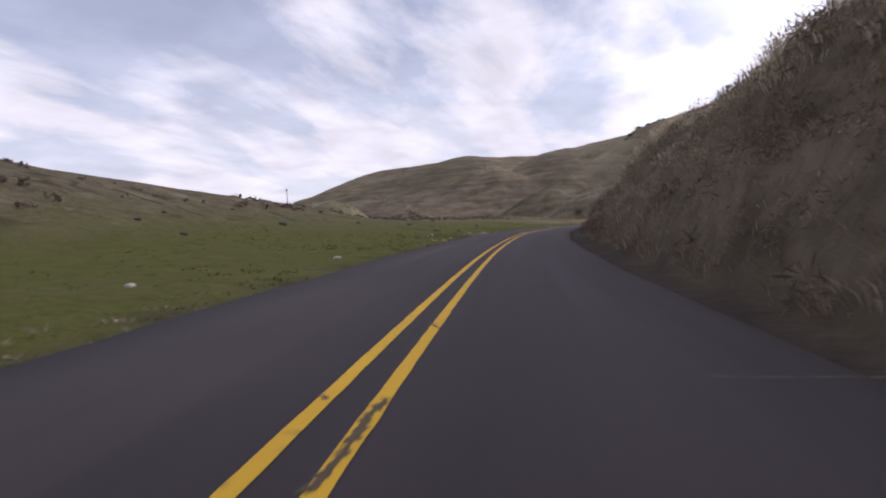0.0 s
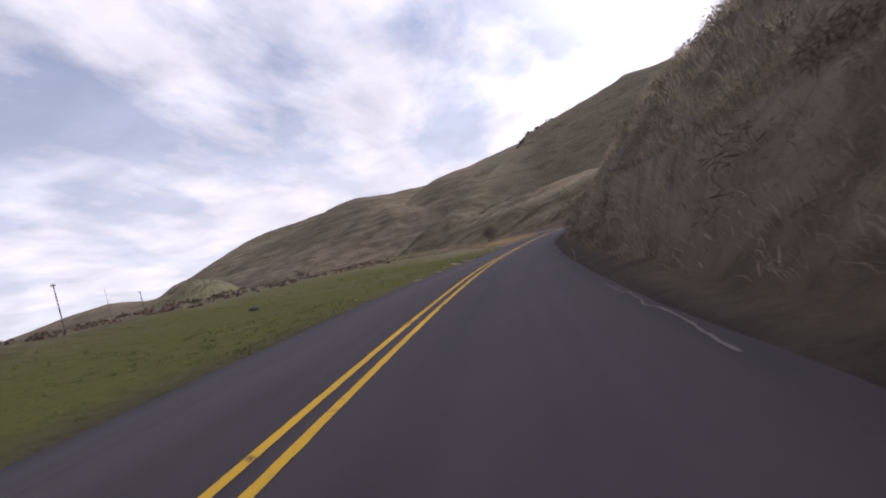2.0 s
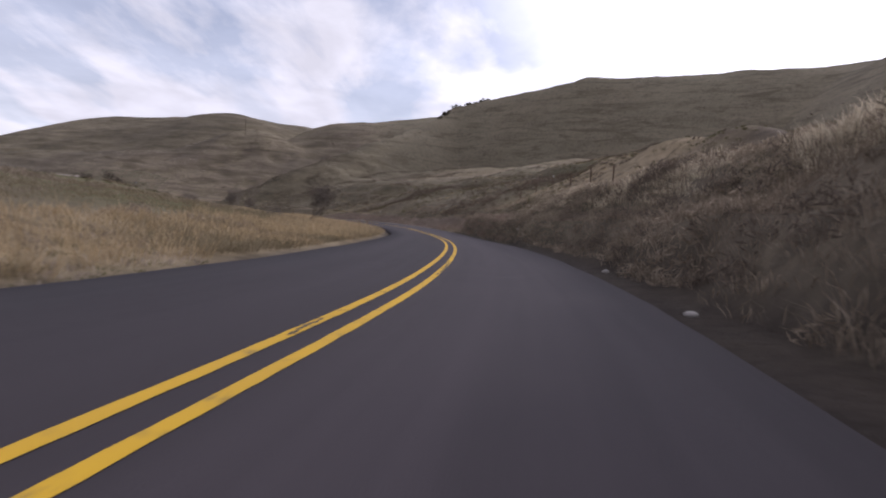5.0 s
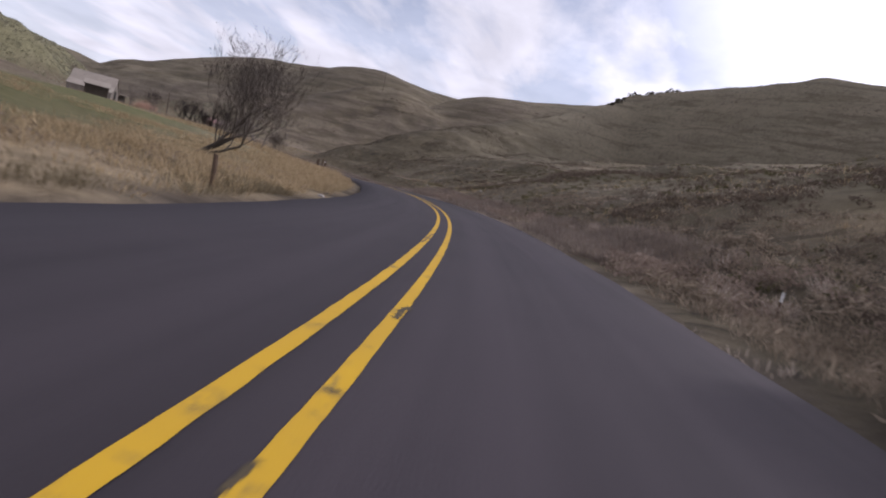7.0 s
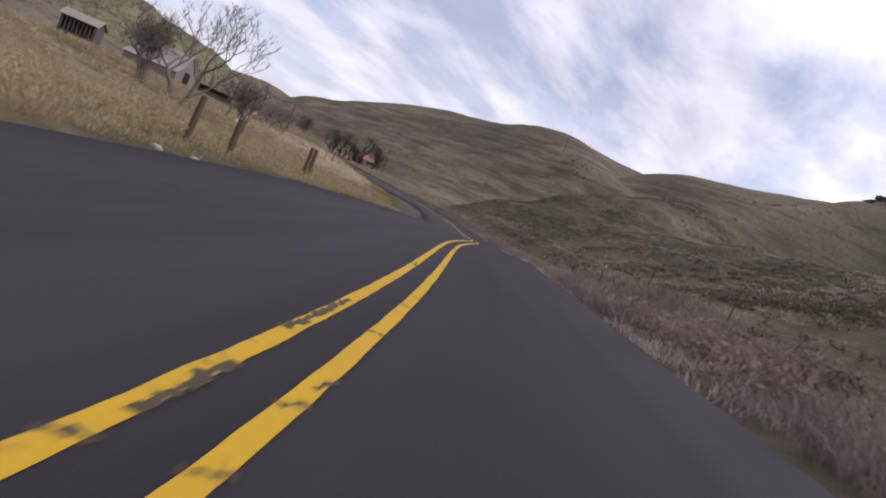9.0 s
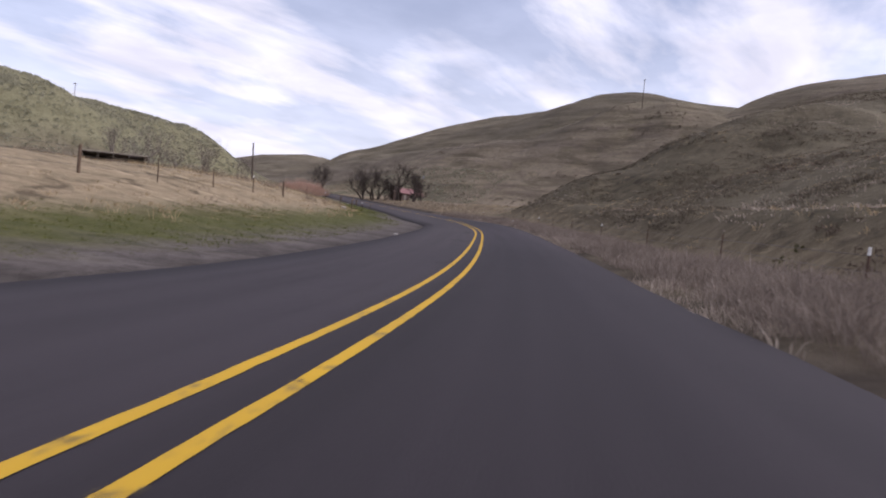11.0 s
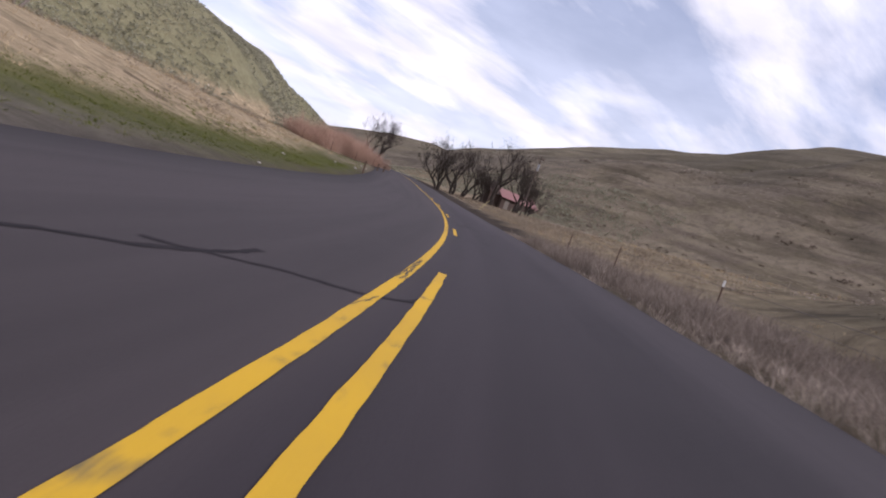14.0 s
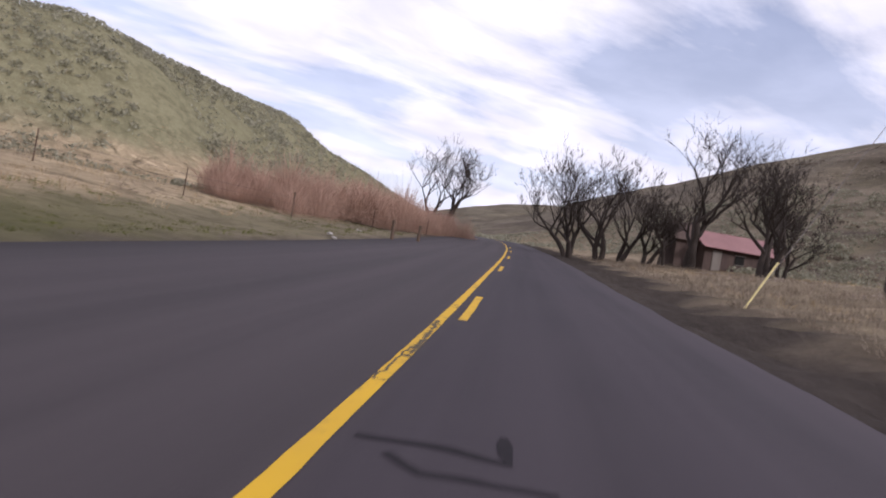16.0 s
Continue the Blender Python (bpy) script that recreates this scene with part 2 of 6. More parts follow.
HILL_WEST = [(-178, 206, 23.5, 40), (-196, 228, 21, 38), (-206, 256, 20, 36), (-248, 288, 21.5, 38), (-273, 322, 11.5, 50)]
HILL_FAR = [(-300, 400, 16, 80), (-372.5, 448.8, 25.5, 119), (-497.9, 551.5, 41.7, 173), (-693.9, 586.9, 31, 222)]
MOUND_SOUTH = [(-80, -205, 12, 45), (-43, -128, 10.4, 35), (-42, -96, 7.6, 32), (-44, -60, 4.4, 28), (-44, -15, 4.8, 28), (-38, 28, 5.2, 26), (-36, 72, 3.6, 24), (-44, 100, 1.6, 20)]
MEADOW = [(-112, -40, 4.2, 60), (-95, 10, 4.6, 50), (-125, 80, 4.6, 50)]
KNOLL = [(-160, 182, 10, 34), (-125, 180, 4.2, 26), (-104, 174, 2.8, 24)]
TERRACE = [(-74, 236, 0.8, 12), (-60, 244, 3.0, 20), (-38, 262, 6.0, 34)]


def edge_left(s):
    """The asphalt's left edge, wider in the bends and at the pull-out."""
    return np.interp(s, [0, 60, 110, 200, 250, 266, 280, 300, 315, 335, 365, 380, 412, 425, 436, 480, 500, 560], [3.1, 3.2, 3.4, 3.5, 3.4, 3.8, 4.3, 4.7, 5.5, 5.3, 4.6, 4.3, 4.3, 5.4, 6.2, 6.2, 6.2, 6.4])


def edge_right(s):
    return np.interp(s, [0, 130, 200, 250, 290, 380, 400, 414, 432, 450, 480, 560], [3.25, 3.35, 3.7, 3.8, 4.0, 3.8, 4.0, 4.4, 4.2, 4.1, 3.6, 3.5])


def ground(x, y):
    x, y = np.asarray(x, float), np.asarray(y, float)
    shape = x.shape
    x, y = x.ravel(), y.ravel()
    s, o, zr = road_near(x, y)
    o = np.where(o > 0, o - (edge_left(s) - 3.35) * step(0, 3, o), o + (edge_right(s) - 3.75) * step(0, 3, -o))
    far = np.abs(o)
    base = -1.4 + 0.012 * np.clip(y - 150, -60, 500) * step(-80, 200, y)
    wob = fbm(x, y, 60, 4, 1)
    # the slopes wander a little, so that no crest or foot runs straight
    x0, y0 = x, y
    amount = 2.2 * step(20, 70, far)
    x, y = x + amount * fbm(x0, y0, 45, 3, 14), y + amount * fbm(x0, y0, 45, 3, 15)
    hills = smax([ridge(x, y, HILL_EAST), ridge(x, y, HILL_LOBE), ridge(x, y, HILL_BACK), ridge(x, y, HILL_POLE), ridge(x, y, HILL_NORTH), ridge(x, y, HILL_WEST), ridge(x, y, HILL_FAR),
                  ridge(x, y, MOUND_SOUTH), ridge(x, y, MEADOW), ridge(x, y, KNOLL), ridge(x, y, TERRACE), base * 0], 1.6) - 1.6 * math.log(3)
    x, y = x0, y0
    z = base + hills + wob * (0.5 + 0.02 * hills)
    z += fbm(x, y, 17, 3, 2) * (0.22 + 0.008 * hills) + fbm(x, y, 5, 3, 3) * 0.16
    # gullies on the big slopes
    gul = np.abs(fbm(x, y, 46, 3, 9))
    z -= 2.2 * step(0.13, 0.0, gul) * step(8, 26, hills) * step(38, 26, hills)
    # long level terraces across the slopes
    lines = np.sin(z * 2 * math.pi / 6.5 + 7 * fbm(x, y, 60, 4, 12))
    z += 0.22 * lines * step(3, 9, hills) * step(-0.3, 0.3, fbm(x, y, 80, 2, 13))
    # cut bank on the right, falling away to a low basin
    right = -o
    bank_h = np.interp(s, [0, 50, 90, 115, 130, 175, 205, 222, 232, 238, 243, 247, 250], [5.4, 6.2, 6.8, 6.4, 5.7, 4.9, 4.8, 4.5, 3.6, 2.4, 1.2, 0.4, 0.0])
    rough = 1 + 0.16 * fbm(x, y, 9, 3, 5)
    cut = bank_h * (step(4.2, 10.8, right * rough) * 0.95 + 0.9 * step(9, 45, right))
    z = np.where(right > 0, np.maximum(z, zr + cut + (fbm(x, y, 7, 3, 4) * 0.7 + fbm(x, y, 2.6, 2, 8) * 0.5) * step(5, 9, right) * np.minimum(bank_h, 3) / 3), z)
    # past the cut the hill comes down to the verge in a long even slope with one bench
    foot = np.interp(s, [335, 365, 395, 420, 436], [0, 4.5, 6.5, 6.0, 4.0])
    slope = np.interp(right - foot * step(5, 10, right), [5, 7, 9, 12, 16, 21, 23, 25, 29, 33, 50, 78, 130], [0, 0.15, 0.8, 2.2, 3.9, 5.9, 7.0, 7.8, 8.8, 11.2, 15.0, 21.0, 24.0])
    run = step(200, 228, s) * step(462, 436, s)
    slope = slope * (1 + 0.16 * fbm(x, y, 24, 3, 7)) + (fbm(x, y, 9, 3, 4) * 0.5 + fbm(x, y, 3, 2, 8) * 0.22) * step(7, 12, right) - 0.35 * step(5, 6.5, right) * step(9.5 + foot, 7.5 + foot, right)
    slope = slope * (1 + 0.45 * step(10, 14, right) * step(30, 22, right) * step(208, 226, s) * step(268, 248, s))
    z = np.where((right > 0) & (run > 0), np.maximum(z, zr - 1.5 + (slope + 1.5) * run), z)
    # verge: the ground comes up to the road's edge
    basin = -0.45 * step(6, 11, right) * step(345, 375, s) * step(475, 460, s) - 0.15 * step(5.5, 7.5, right) * step(248, 258, s) * step(300, 280, s)
    ditch = step(452, 466, s) * (-0.62 * step(4.4, 5.4, right) * step(7.1, 6.7, right + 0.4 * fbm(x, y, 4, 2, 6)))
    basin = basin + ditch
    left_rise = np.interp(s, [0, 150, 190, 215, 260, 310, 340, 380, 420, 600], [0.1, 0.1, 0.4, 0.4, 0.15, 0.3, 0.3, 0.3, 0.3, 0.3]) * step(4.5, 11, o) - 0.25 * step(450, 485, s) * step(4.2, 8, o)
    target = zr + basin + left_rise
    w = np.where(o > 0, step(24 + 10 * step(225, 255, s) * step(320, 295, s), 6.5 + 9 * step(225, 255, s) * step(320, 295, s), far), step(22, 5.5, far))
    wl = np.where(right > 0, w * (1 - run) + run * step(10.5 + 0.6 * foot, 6.0 + 0.6 * foot, far), w)
    wl = np.where((right > 0) & (bank_h > 0.05), step(6.0, 5.0, far), wl)
    z = z * (1 - wl) + target * wl
    z = np.where(far < 4.9, zr - 0.05 - 0.25 * step(4.4, 3.0, far), z)
    return z.reshape(shape)


def surface(x, y):
    """The height of the ground sheet itself, between its grid points."""
    x, y = np.asarray(x, float), np.asarray(y, float)
    i = np.clip(np.searchsorted(xs, x) - 1, 0, len(xs) - 2)
    j = np.clip(np.searchsorted(ys, y) - 1, 0, len(ys) - 2)
    f, g = (x - xs[i]) / (xs[i + 1] - xs[i]), (y - ys[j]) / (ys[j + 1] - ys[j])
    return (SHEET[j, i] * (1 - f) + SHEET[j, i + 1] * f) * (1 - g) + (SHEET[j + 1, i] * (1 - f) + SHEET[j + 1, i + 1] * f) * g


def ground_at(x, y):
    return float(surface(np.array([x]), np.array([y]))[0])


# ---------------------------------------------------------------- ground sheet
def stretched(lo, hi, fine, reach, dense=None):
    mid = np.arange(lo, hi + fine / 2, fine)
    if dense:
        mid = np.concatenate([mid[mid < dense[0] - 0.3], np.arange(dense[0], dense[1], dense[2]), mid[mid > dense[1] + 0.3]])
    out, d, p = [], fine, 0.0
    while p < reach:
        d *= 1.25
        p += d
        out.append(p)
    out = np.array(out)
    return np.concatenate([lo - out[::-1], mid, hi + out])


def part(name, bm, mat, parent=None, label=""):
    """Links a bmesh, or (vertices, faces), as one mesh under a thing."""
    me = bpy.data.meshes.new(name)
    if isinstance(bm, tuple):
        me.from_pydata(bm[0], [], bm[1])
    else:
        bm.to_mesh(me)
        bm.free()
    me.materials.append(mat)
    ob = new(name, me)
    if parent is not None:
        ob.parent = parent
    if label:
        tagged(ob, label=label)
    return ob


def smooth(ob):
    ob.data.polygons.foreach_set("use_smooth", [True] * len(ob.data.polygons))
    return ob


def grid_mesh(name, xs, ys, zf, mat):
    gx, gy = np.meshgrid(xs, ys)
    gz = zf(gx, gy)
    n, m = len(xs), len(ys)
    co = np.stack([gx, gy, gz], -1).reshape(-1, 3)
    a = (np.arange(m - 1)[:, None] * n + np.arange(n - 1)[None]).ravel()
    faces = np.stack([a, a + 1, a + n + 1, a + n], 1)
    me = bpy.data.meshes.new(name)
    me.vertices.add(len(co)); me.vertices.foreach_set("co", co.astype(np.float32).ravel())
    me.loops.add(faces.size); me.loops.foreach_set("vertex_index", faces.astype(np.int32).ravel())
    me.polygons.add(len(faces)); me.polygons.foreach_set("loop_start", np.arange(0, faces.size, 4, dtype=np.int32))
    me.polygons.foreach_set("use_smooth", np.ones(len(faces), dtype=bool))
    me.update(calc_edges=True)
    me.materials.append(mat)
    return new(name, me)


def grass_ground():
    """Dry winter grassland: tan and grey-brown, green where moist, bare on scarps."""
    m, t, b = material("grassland", 0.95)
    b.inputs["Specular IOR Level"].default_value = 0.06
    v = coords(t)
    flat = coords(t, (0.03, 0.03, 0.28))
    big_f = noise_fac(t, v, 0.022, 6, 0.62, 0.40, 0.60, 0.8)
    mid_f = noise_fac(t, v, 0.13, 6, 0.65, 0.42, 0.66, 1.0)
    fine_f = noise_fac(t, v, 2.2, 7, 0.7, 0.3, 0.7)
    speck = noise_fac(t, v, 0.7, 7, 0.78, 0.47, 0.64, 0.5)
    bands = noise_fac(t, flat, 1.0, 5, 0.55, 0.42, 0.62, 0.5)
    col = mix(t, big_f, (0.185, 0.148, 0.110), (0.085, 0.068, 0.053))
    mh = t.nodes.new("ShaderNodeMath"); mh.operation = 'MULTIPLY'; mh.inputs[1].default_value = 0.6
    t.links.new(mid_f, mh.inputs[0])
    col = mix(t, mh.outputs[0], col, (0.145, 0.125, 0.068))
    bh = t.nodes.new("ShaderNodeMath"); bh.operation = 'MULTIPLY'; bh.inputs[1].default_value = 0.6
    t.links.new(bands, bh.inputs[0])
    col = mix(t, bh.outputs[0], col, (0.225, 0.18, 0.13))
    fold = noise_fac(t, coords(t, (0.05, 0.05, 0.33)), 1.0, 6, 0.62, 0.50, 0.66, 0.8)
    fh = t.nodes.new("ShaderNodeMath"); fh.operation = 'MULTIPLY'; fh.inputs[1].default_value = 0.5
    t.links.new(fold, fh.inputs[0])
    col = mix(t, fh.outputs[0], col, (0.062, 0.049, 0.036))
    sh = t.nodes.new("ShaderNodeMath"); sh.operation = 'MULTIPLY'; sh.inputs[1].default_value = 0.7
    t.links.new(speck, sh.inputs[0])
    col = mix(t, sh.outputs[0], col, (0.065, 0.053, 0.040))
    green = t.nodes.new("ShaderNodeAttribute")
    green.attribute_name = "green"
    gm = t.nodes.new("ShaderNodeMath"); gm.operation = 'MULTIPLY'
    gn = noise_fac(t, v, 0.16, 5, 0.65, 0.2, 0.75)
    gadd = t.nodes.new("ShaderNodeMath"); gadd.operation = 'ADD'; gadd.inputs[1].default_value = 0.6
    gadd.use_clamp = True
    t.links.new(gn, gadd.inputs[0])
    t.links.new(green.outputs["Fac"], gm.inputs[0]); t.links.new(gadd.outputs[0], gm.inputs[1])
    col = mix(t, gm.outputs[0], col, mix(t, fine_f, (0.044, 0.049, 0.012), (0.074, 0.075, 0.020)))
    tuft = noise_fac(t, v, 0.42, 5, 0.6, 0.56, 0.70, 1.2)
    hollow = noise_fac(t, coords(t, (1, 1, 0.6)), 0.33, 5, 0.62, 0.53, 0.66, 1.4)
    # the bunch colours are lightened to offset the shading of the east slopes
    for cover_name, c1, c2 in (("rubble", (0.075, 0.064, 0.058), (0.145, 0.125, 0.113)), ("olive", (0.138, 0.130, 0.070), (0.215, 0.202, 0.120)), ("weeds", (0.060, 0.051, 0.034), (0.115, 0.096, 0.062)), ("heath", (0.062, 0.051, 0.042), (0.118, 0.098, 0.078)), ("bunch", (0.138, 0.120, 0.084), (0.218, 0.19, 0.138)), ("straw", (0.215, 0.165, 0.102), (0.34, 0.268, 0.173)), ("soil", (0.125, 0.103, 0.082), (0.215, 0.178, 0.143))):
        cov = t.nodes.new("ShaderNodeAttribute")
        cov.attribute_name = cover_name
        cm = t.nodes.new("ShaderNodeMath"); cm.operation = 'MULTIPLY'
        t.links.new(cov.outputs["Fac"], cm.inputs[0])
        if cover_name == "olive":
            cm.inputs[1].default_value = 0.85
        else:
            t.links.new(gadd.outputs[0], cm.inputs[1])
        inner = mix(t, sh.outputs[0], mix(t, fine_f, c1, c2), tuple(0.55 * c for c in c1))
        inner = mix(t, mh.outputs[0], inner, tuple(0.5 * (p + q) for p, q in zip(c1, c2)))
        if cover_name in ("weeds", "soil", "straw"):
            inner = mix(t, tuft, inner, tuple(1.25 * c for c in c2))
            inner = mix(t, hollow, inner, tuple(0.5 * c for c in c1))
        col = mix(t, cm.outputs[0], col, inner)
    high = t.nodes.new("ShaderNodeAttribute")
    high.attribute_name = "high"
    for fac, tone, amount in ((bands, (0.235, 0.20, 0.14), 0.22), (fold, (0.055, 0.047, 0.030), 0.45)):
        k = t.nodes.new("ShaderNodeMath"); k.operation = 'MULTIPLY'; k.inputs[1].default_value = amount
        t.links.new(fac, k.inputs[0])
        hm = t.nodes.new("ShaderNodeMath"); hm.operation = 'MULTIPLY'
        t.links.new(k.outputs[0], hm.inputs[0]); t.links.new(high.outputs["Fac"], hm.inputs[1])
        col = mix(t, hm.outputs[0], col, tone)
    gravel = t.nodes.new("ShaderNodeAttribute")
    gravel.attribute_name = "gravel"
    col = mix(t, gravel.outputs["Fac"], col, mix(t, fine_f, (0.020, 0.0165, 0.0145), (0.048, 0.039, 0.034)))
    t.links.new(col, b.inputs["Base Color"])
    add = t.nodes.new("ShaderNodeMath"); add.operation = 'ADD'
    t.links.new(fine_f, add.inputs[0]); t.links.new(speck, add.inputs[1])
    bump(t, b, add.outputs[0], 0.45, 0.22)
    return m


GRASSLAND = grass_ground()
xs = stretched(-330.0, 260.0, 1.8, 2600, (-8, 22, 0.8))
ys = stretched(-185.0, 470.0, 1.8, 2600, (-184, 130, 1.2))
SHEET = ground(*np.meshgrid(xs, ys))
land = grid_mesh("ground", xs, ys, lambda gx, gy: SHEET, GRASSLAND)
tagged(land, "rolling dry grassland hills with green patches beside the road", "ground", kind="structure")
gx, gy = np.meshgrid(xs, ys)
gx, gy = gx.ravel(), gy.ravel()
gs, go, gz = road_near(gx, gy)
go = np.where(go > 0, go - (edge_left(gs) - 3.35), go + (edge_right(gs) - 3.75))
patch = fbm(gx, gy, 40, 3, 21)


def green_amount(x, y, s, o, n):
    meadow = step(3.0, 3.4, o) * step(34, 18, o) * step(215, 150, s) * 0.95
    lawn = step(5.0, 6.2, o) * step(13, 10.5, o) * step(352, 368, s) * step(458, 440, s) * 0.95
    edge = step(3.6, 4.4, o) * step(15, 10, o + 4 * n) * step(425, 440, s) * step(560, 470, s) * 0.95
    knoll = (step(7, 12, o) * step(190, 210, s) * step(325, 290, s) + step(17, 24, o) * step(290, 325, s) * step(385, 365, s)) * step(95, 60, o) * 0.8
    strip = step(3.9, 4.6, o) * step(16, 9, o) * step(285, 300, s) * step(365, 345, s) * 0.9
    side = step(12, 24, -o) * step(60, 40, -o) * step(240, 270, s) * step(420, 360, s) * 0.40
    pole = step(-60, -110, x) * step(360, 400, y) * 0.22
    return np.clip((meadow + lawn + edge + knoll + strip + side + pole) * np.clip(1 + 0.9 * n, 0.15, 1.4), 0, 1)


attr = land.data.attributes.new("green", 'FLOAT', 'POINT')
attr.data.foreach_set("value", green_amount(gx, gy, gs, go, patch).astype(np.float32))
weeds = step(9, 13, -go) * step(60, 30, -go + 30 * patch) * step(240, 255, gs) * step(390, 365, gs) * 0.6
weeds = weeds + step(3.8, 4.2, -go) * step(17, 12, -go + 5 * patch) * step(268, 245, gs) * 0.55
# weeds on the right spur, their dark colour also standing for the slope's shade
weeds = weeds + step(9, 14, -go) * step(175, 110, -go + 60 * patch) * step(360, 385, gs) * step(505, 480, gs) * 0.85
weeds = weeds + step(3.9, 4.3, -go) * step(14, 9, -go) * step(195, 215, gs) * step(466, 456, gs) * 0.55 + step(16, 30, go + 10 * patch) * step(120, 90, go) * step(190, 140, gs) * 0.95
straw = 0.8 * step(3.8, 4.4, go) * step(10, 6, go + 4 * patch) * step(165, 185, gs) * step(318, 295, gs) + step(7, 11, go + 4 * patch) * step(22, 14, go + 8 * patch) * step(262, 285, gs) * step(365, 345, gs) * 0.45
straw = straw + (step(10, 13, go + 2 * patch) * step(40, 28, go) * step(345, 365, gs) * step(575, 560, gs) + step(10, 14, go + 4 * patch) * step(440, 460, gs) * step(40, 25, go)) * step(4.6, 2.6, SHEET.ravel() - gz + 1.5 * patch)
straw = straw + 0.45 * step(5.0, 6.4, -go) * step(13, 9, -go) * step(300, 325, gs + 12 * patch) * step(466, 456, gs) + 0.55 * step(6.6, 7.4, -go) * step(25, 15, -go) * step(450, 470, gs)
straw = straw + 0.75 * step(12, 15, -go + 2 * patch) * step(34, 24, -go) * step(222, 236, gs) * step(275, 258, gs)
straw = straw + step(40, 60, -go + 40 * patch) * step(120, 80, -go + 30 * patch) * step(222, 245, gs) * step(420, 390, gs) * 0.35
# dark band along the cut bank's foot, drawn in the gravel colour
toe = 0.85 * step(5.0 + 0.9 * step(180, 160, gs), 4.3 + 0.8 * step(180, 160, gs), -go + 1.5 * patch) * (go < 0) * step(255, 240, gs)
pull = step(330, 365, gs) * step(470, 430, gs) * step(7.4, 6.2, go) * (go > 0)
olive = (go > 0) * step(-150, -160, gx) * step(150, 175, gy) * step(380, 350, gy) * step(2.0, 3.6, SHEET.ravel() + 1.5 * patch) + step(5.8, 7.5, go) * step(12, 10, go) * step(352, 368, gs) * step(458, 440, gs) * 0.2
olive = olive + step(16, 30, -go + 8 * patch) * step(130, 90, -go) * step(236, 262, gs) * step(405, 370, gs) * np.clip(0.45 + 0.9 * patch, 0, 0.8)
olive = olive + step(7, 12, go + 4 * patch) * step(110, 70, go) * step(190, 210, gs) * step(345, 315, gs) * np.clip(0.3 + patch, 0, 0.6)
soil = step(6.4, 8.0, -go + 3 * patch) * step(14.5, 11.5, -go) * step(98, 106, gs + 8 * patch) * step(134, 124, gs + 8 * patch) * np.clip(0.6 + patch, 0, 0.9)
soil = soil + 0.25 * step(5.2, 6.2, -go) * step(10, 7, -go + 3 * patch) * step(30, 50, gs) * step(215, 195, gs)
# pale cover that puts extra light into the colour of the shaded east slopes
bunch = step(-60, -20, gx) * step(60, 130, gy) * step(30, 55, -go + 20 * patch) * np.clip(0.75 + 0.5 * patch, 0, 1)
heath = step(-40, -70, gx) * step(330, 370, gy) * step(4, 12, SHEET.ravel()) * np.clip(0.4 + 0.5 * patch, 0, 0.8)
for cover_name, amount in (("rubble", pull), ("olive", olive), ("weeds", weeds), ("heath", heath), ("bunch", bunch), ("straw", straw), ("soil", soil)):
    attr = land.data.attributes.new(cover_name, 'FLOAT', 'POINT')
    attr.data.foreach_set("value", np.clip(amount, 0, 1).astype(np.float32))
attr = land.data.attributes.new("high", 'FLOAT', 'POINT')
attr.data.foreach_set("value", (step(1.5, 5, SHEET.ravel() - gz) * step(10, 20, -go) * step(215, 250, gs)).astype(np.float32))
attr = land.data.attributes.new("gravel", 'FLOAT', 'POINT')
dirt = step(464, 480, gs) * step(8.4, 7.4, -go) * (go < 0) * 0.9
attr.data.foreach_set("value", np.clip(step(4.1, 3.6, np.abs(go)) + dirt + toe, 0, 1).astype(np.float32))


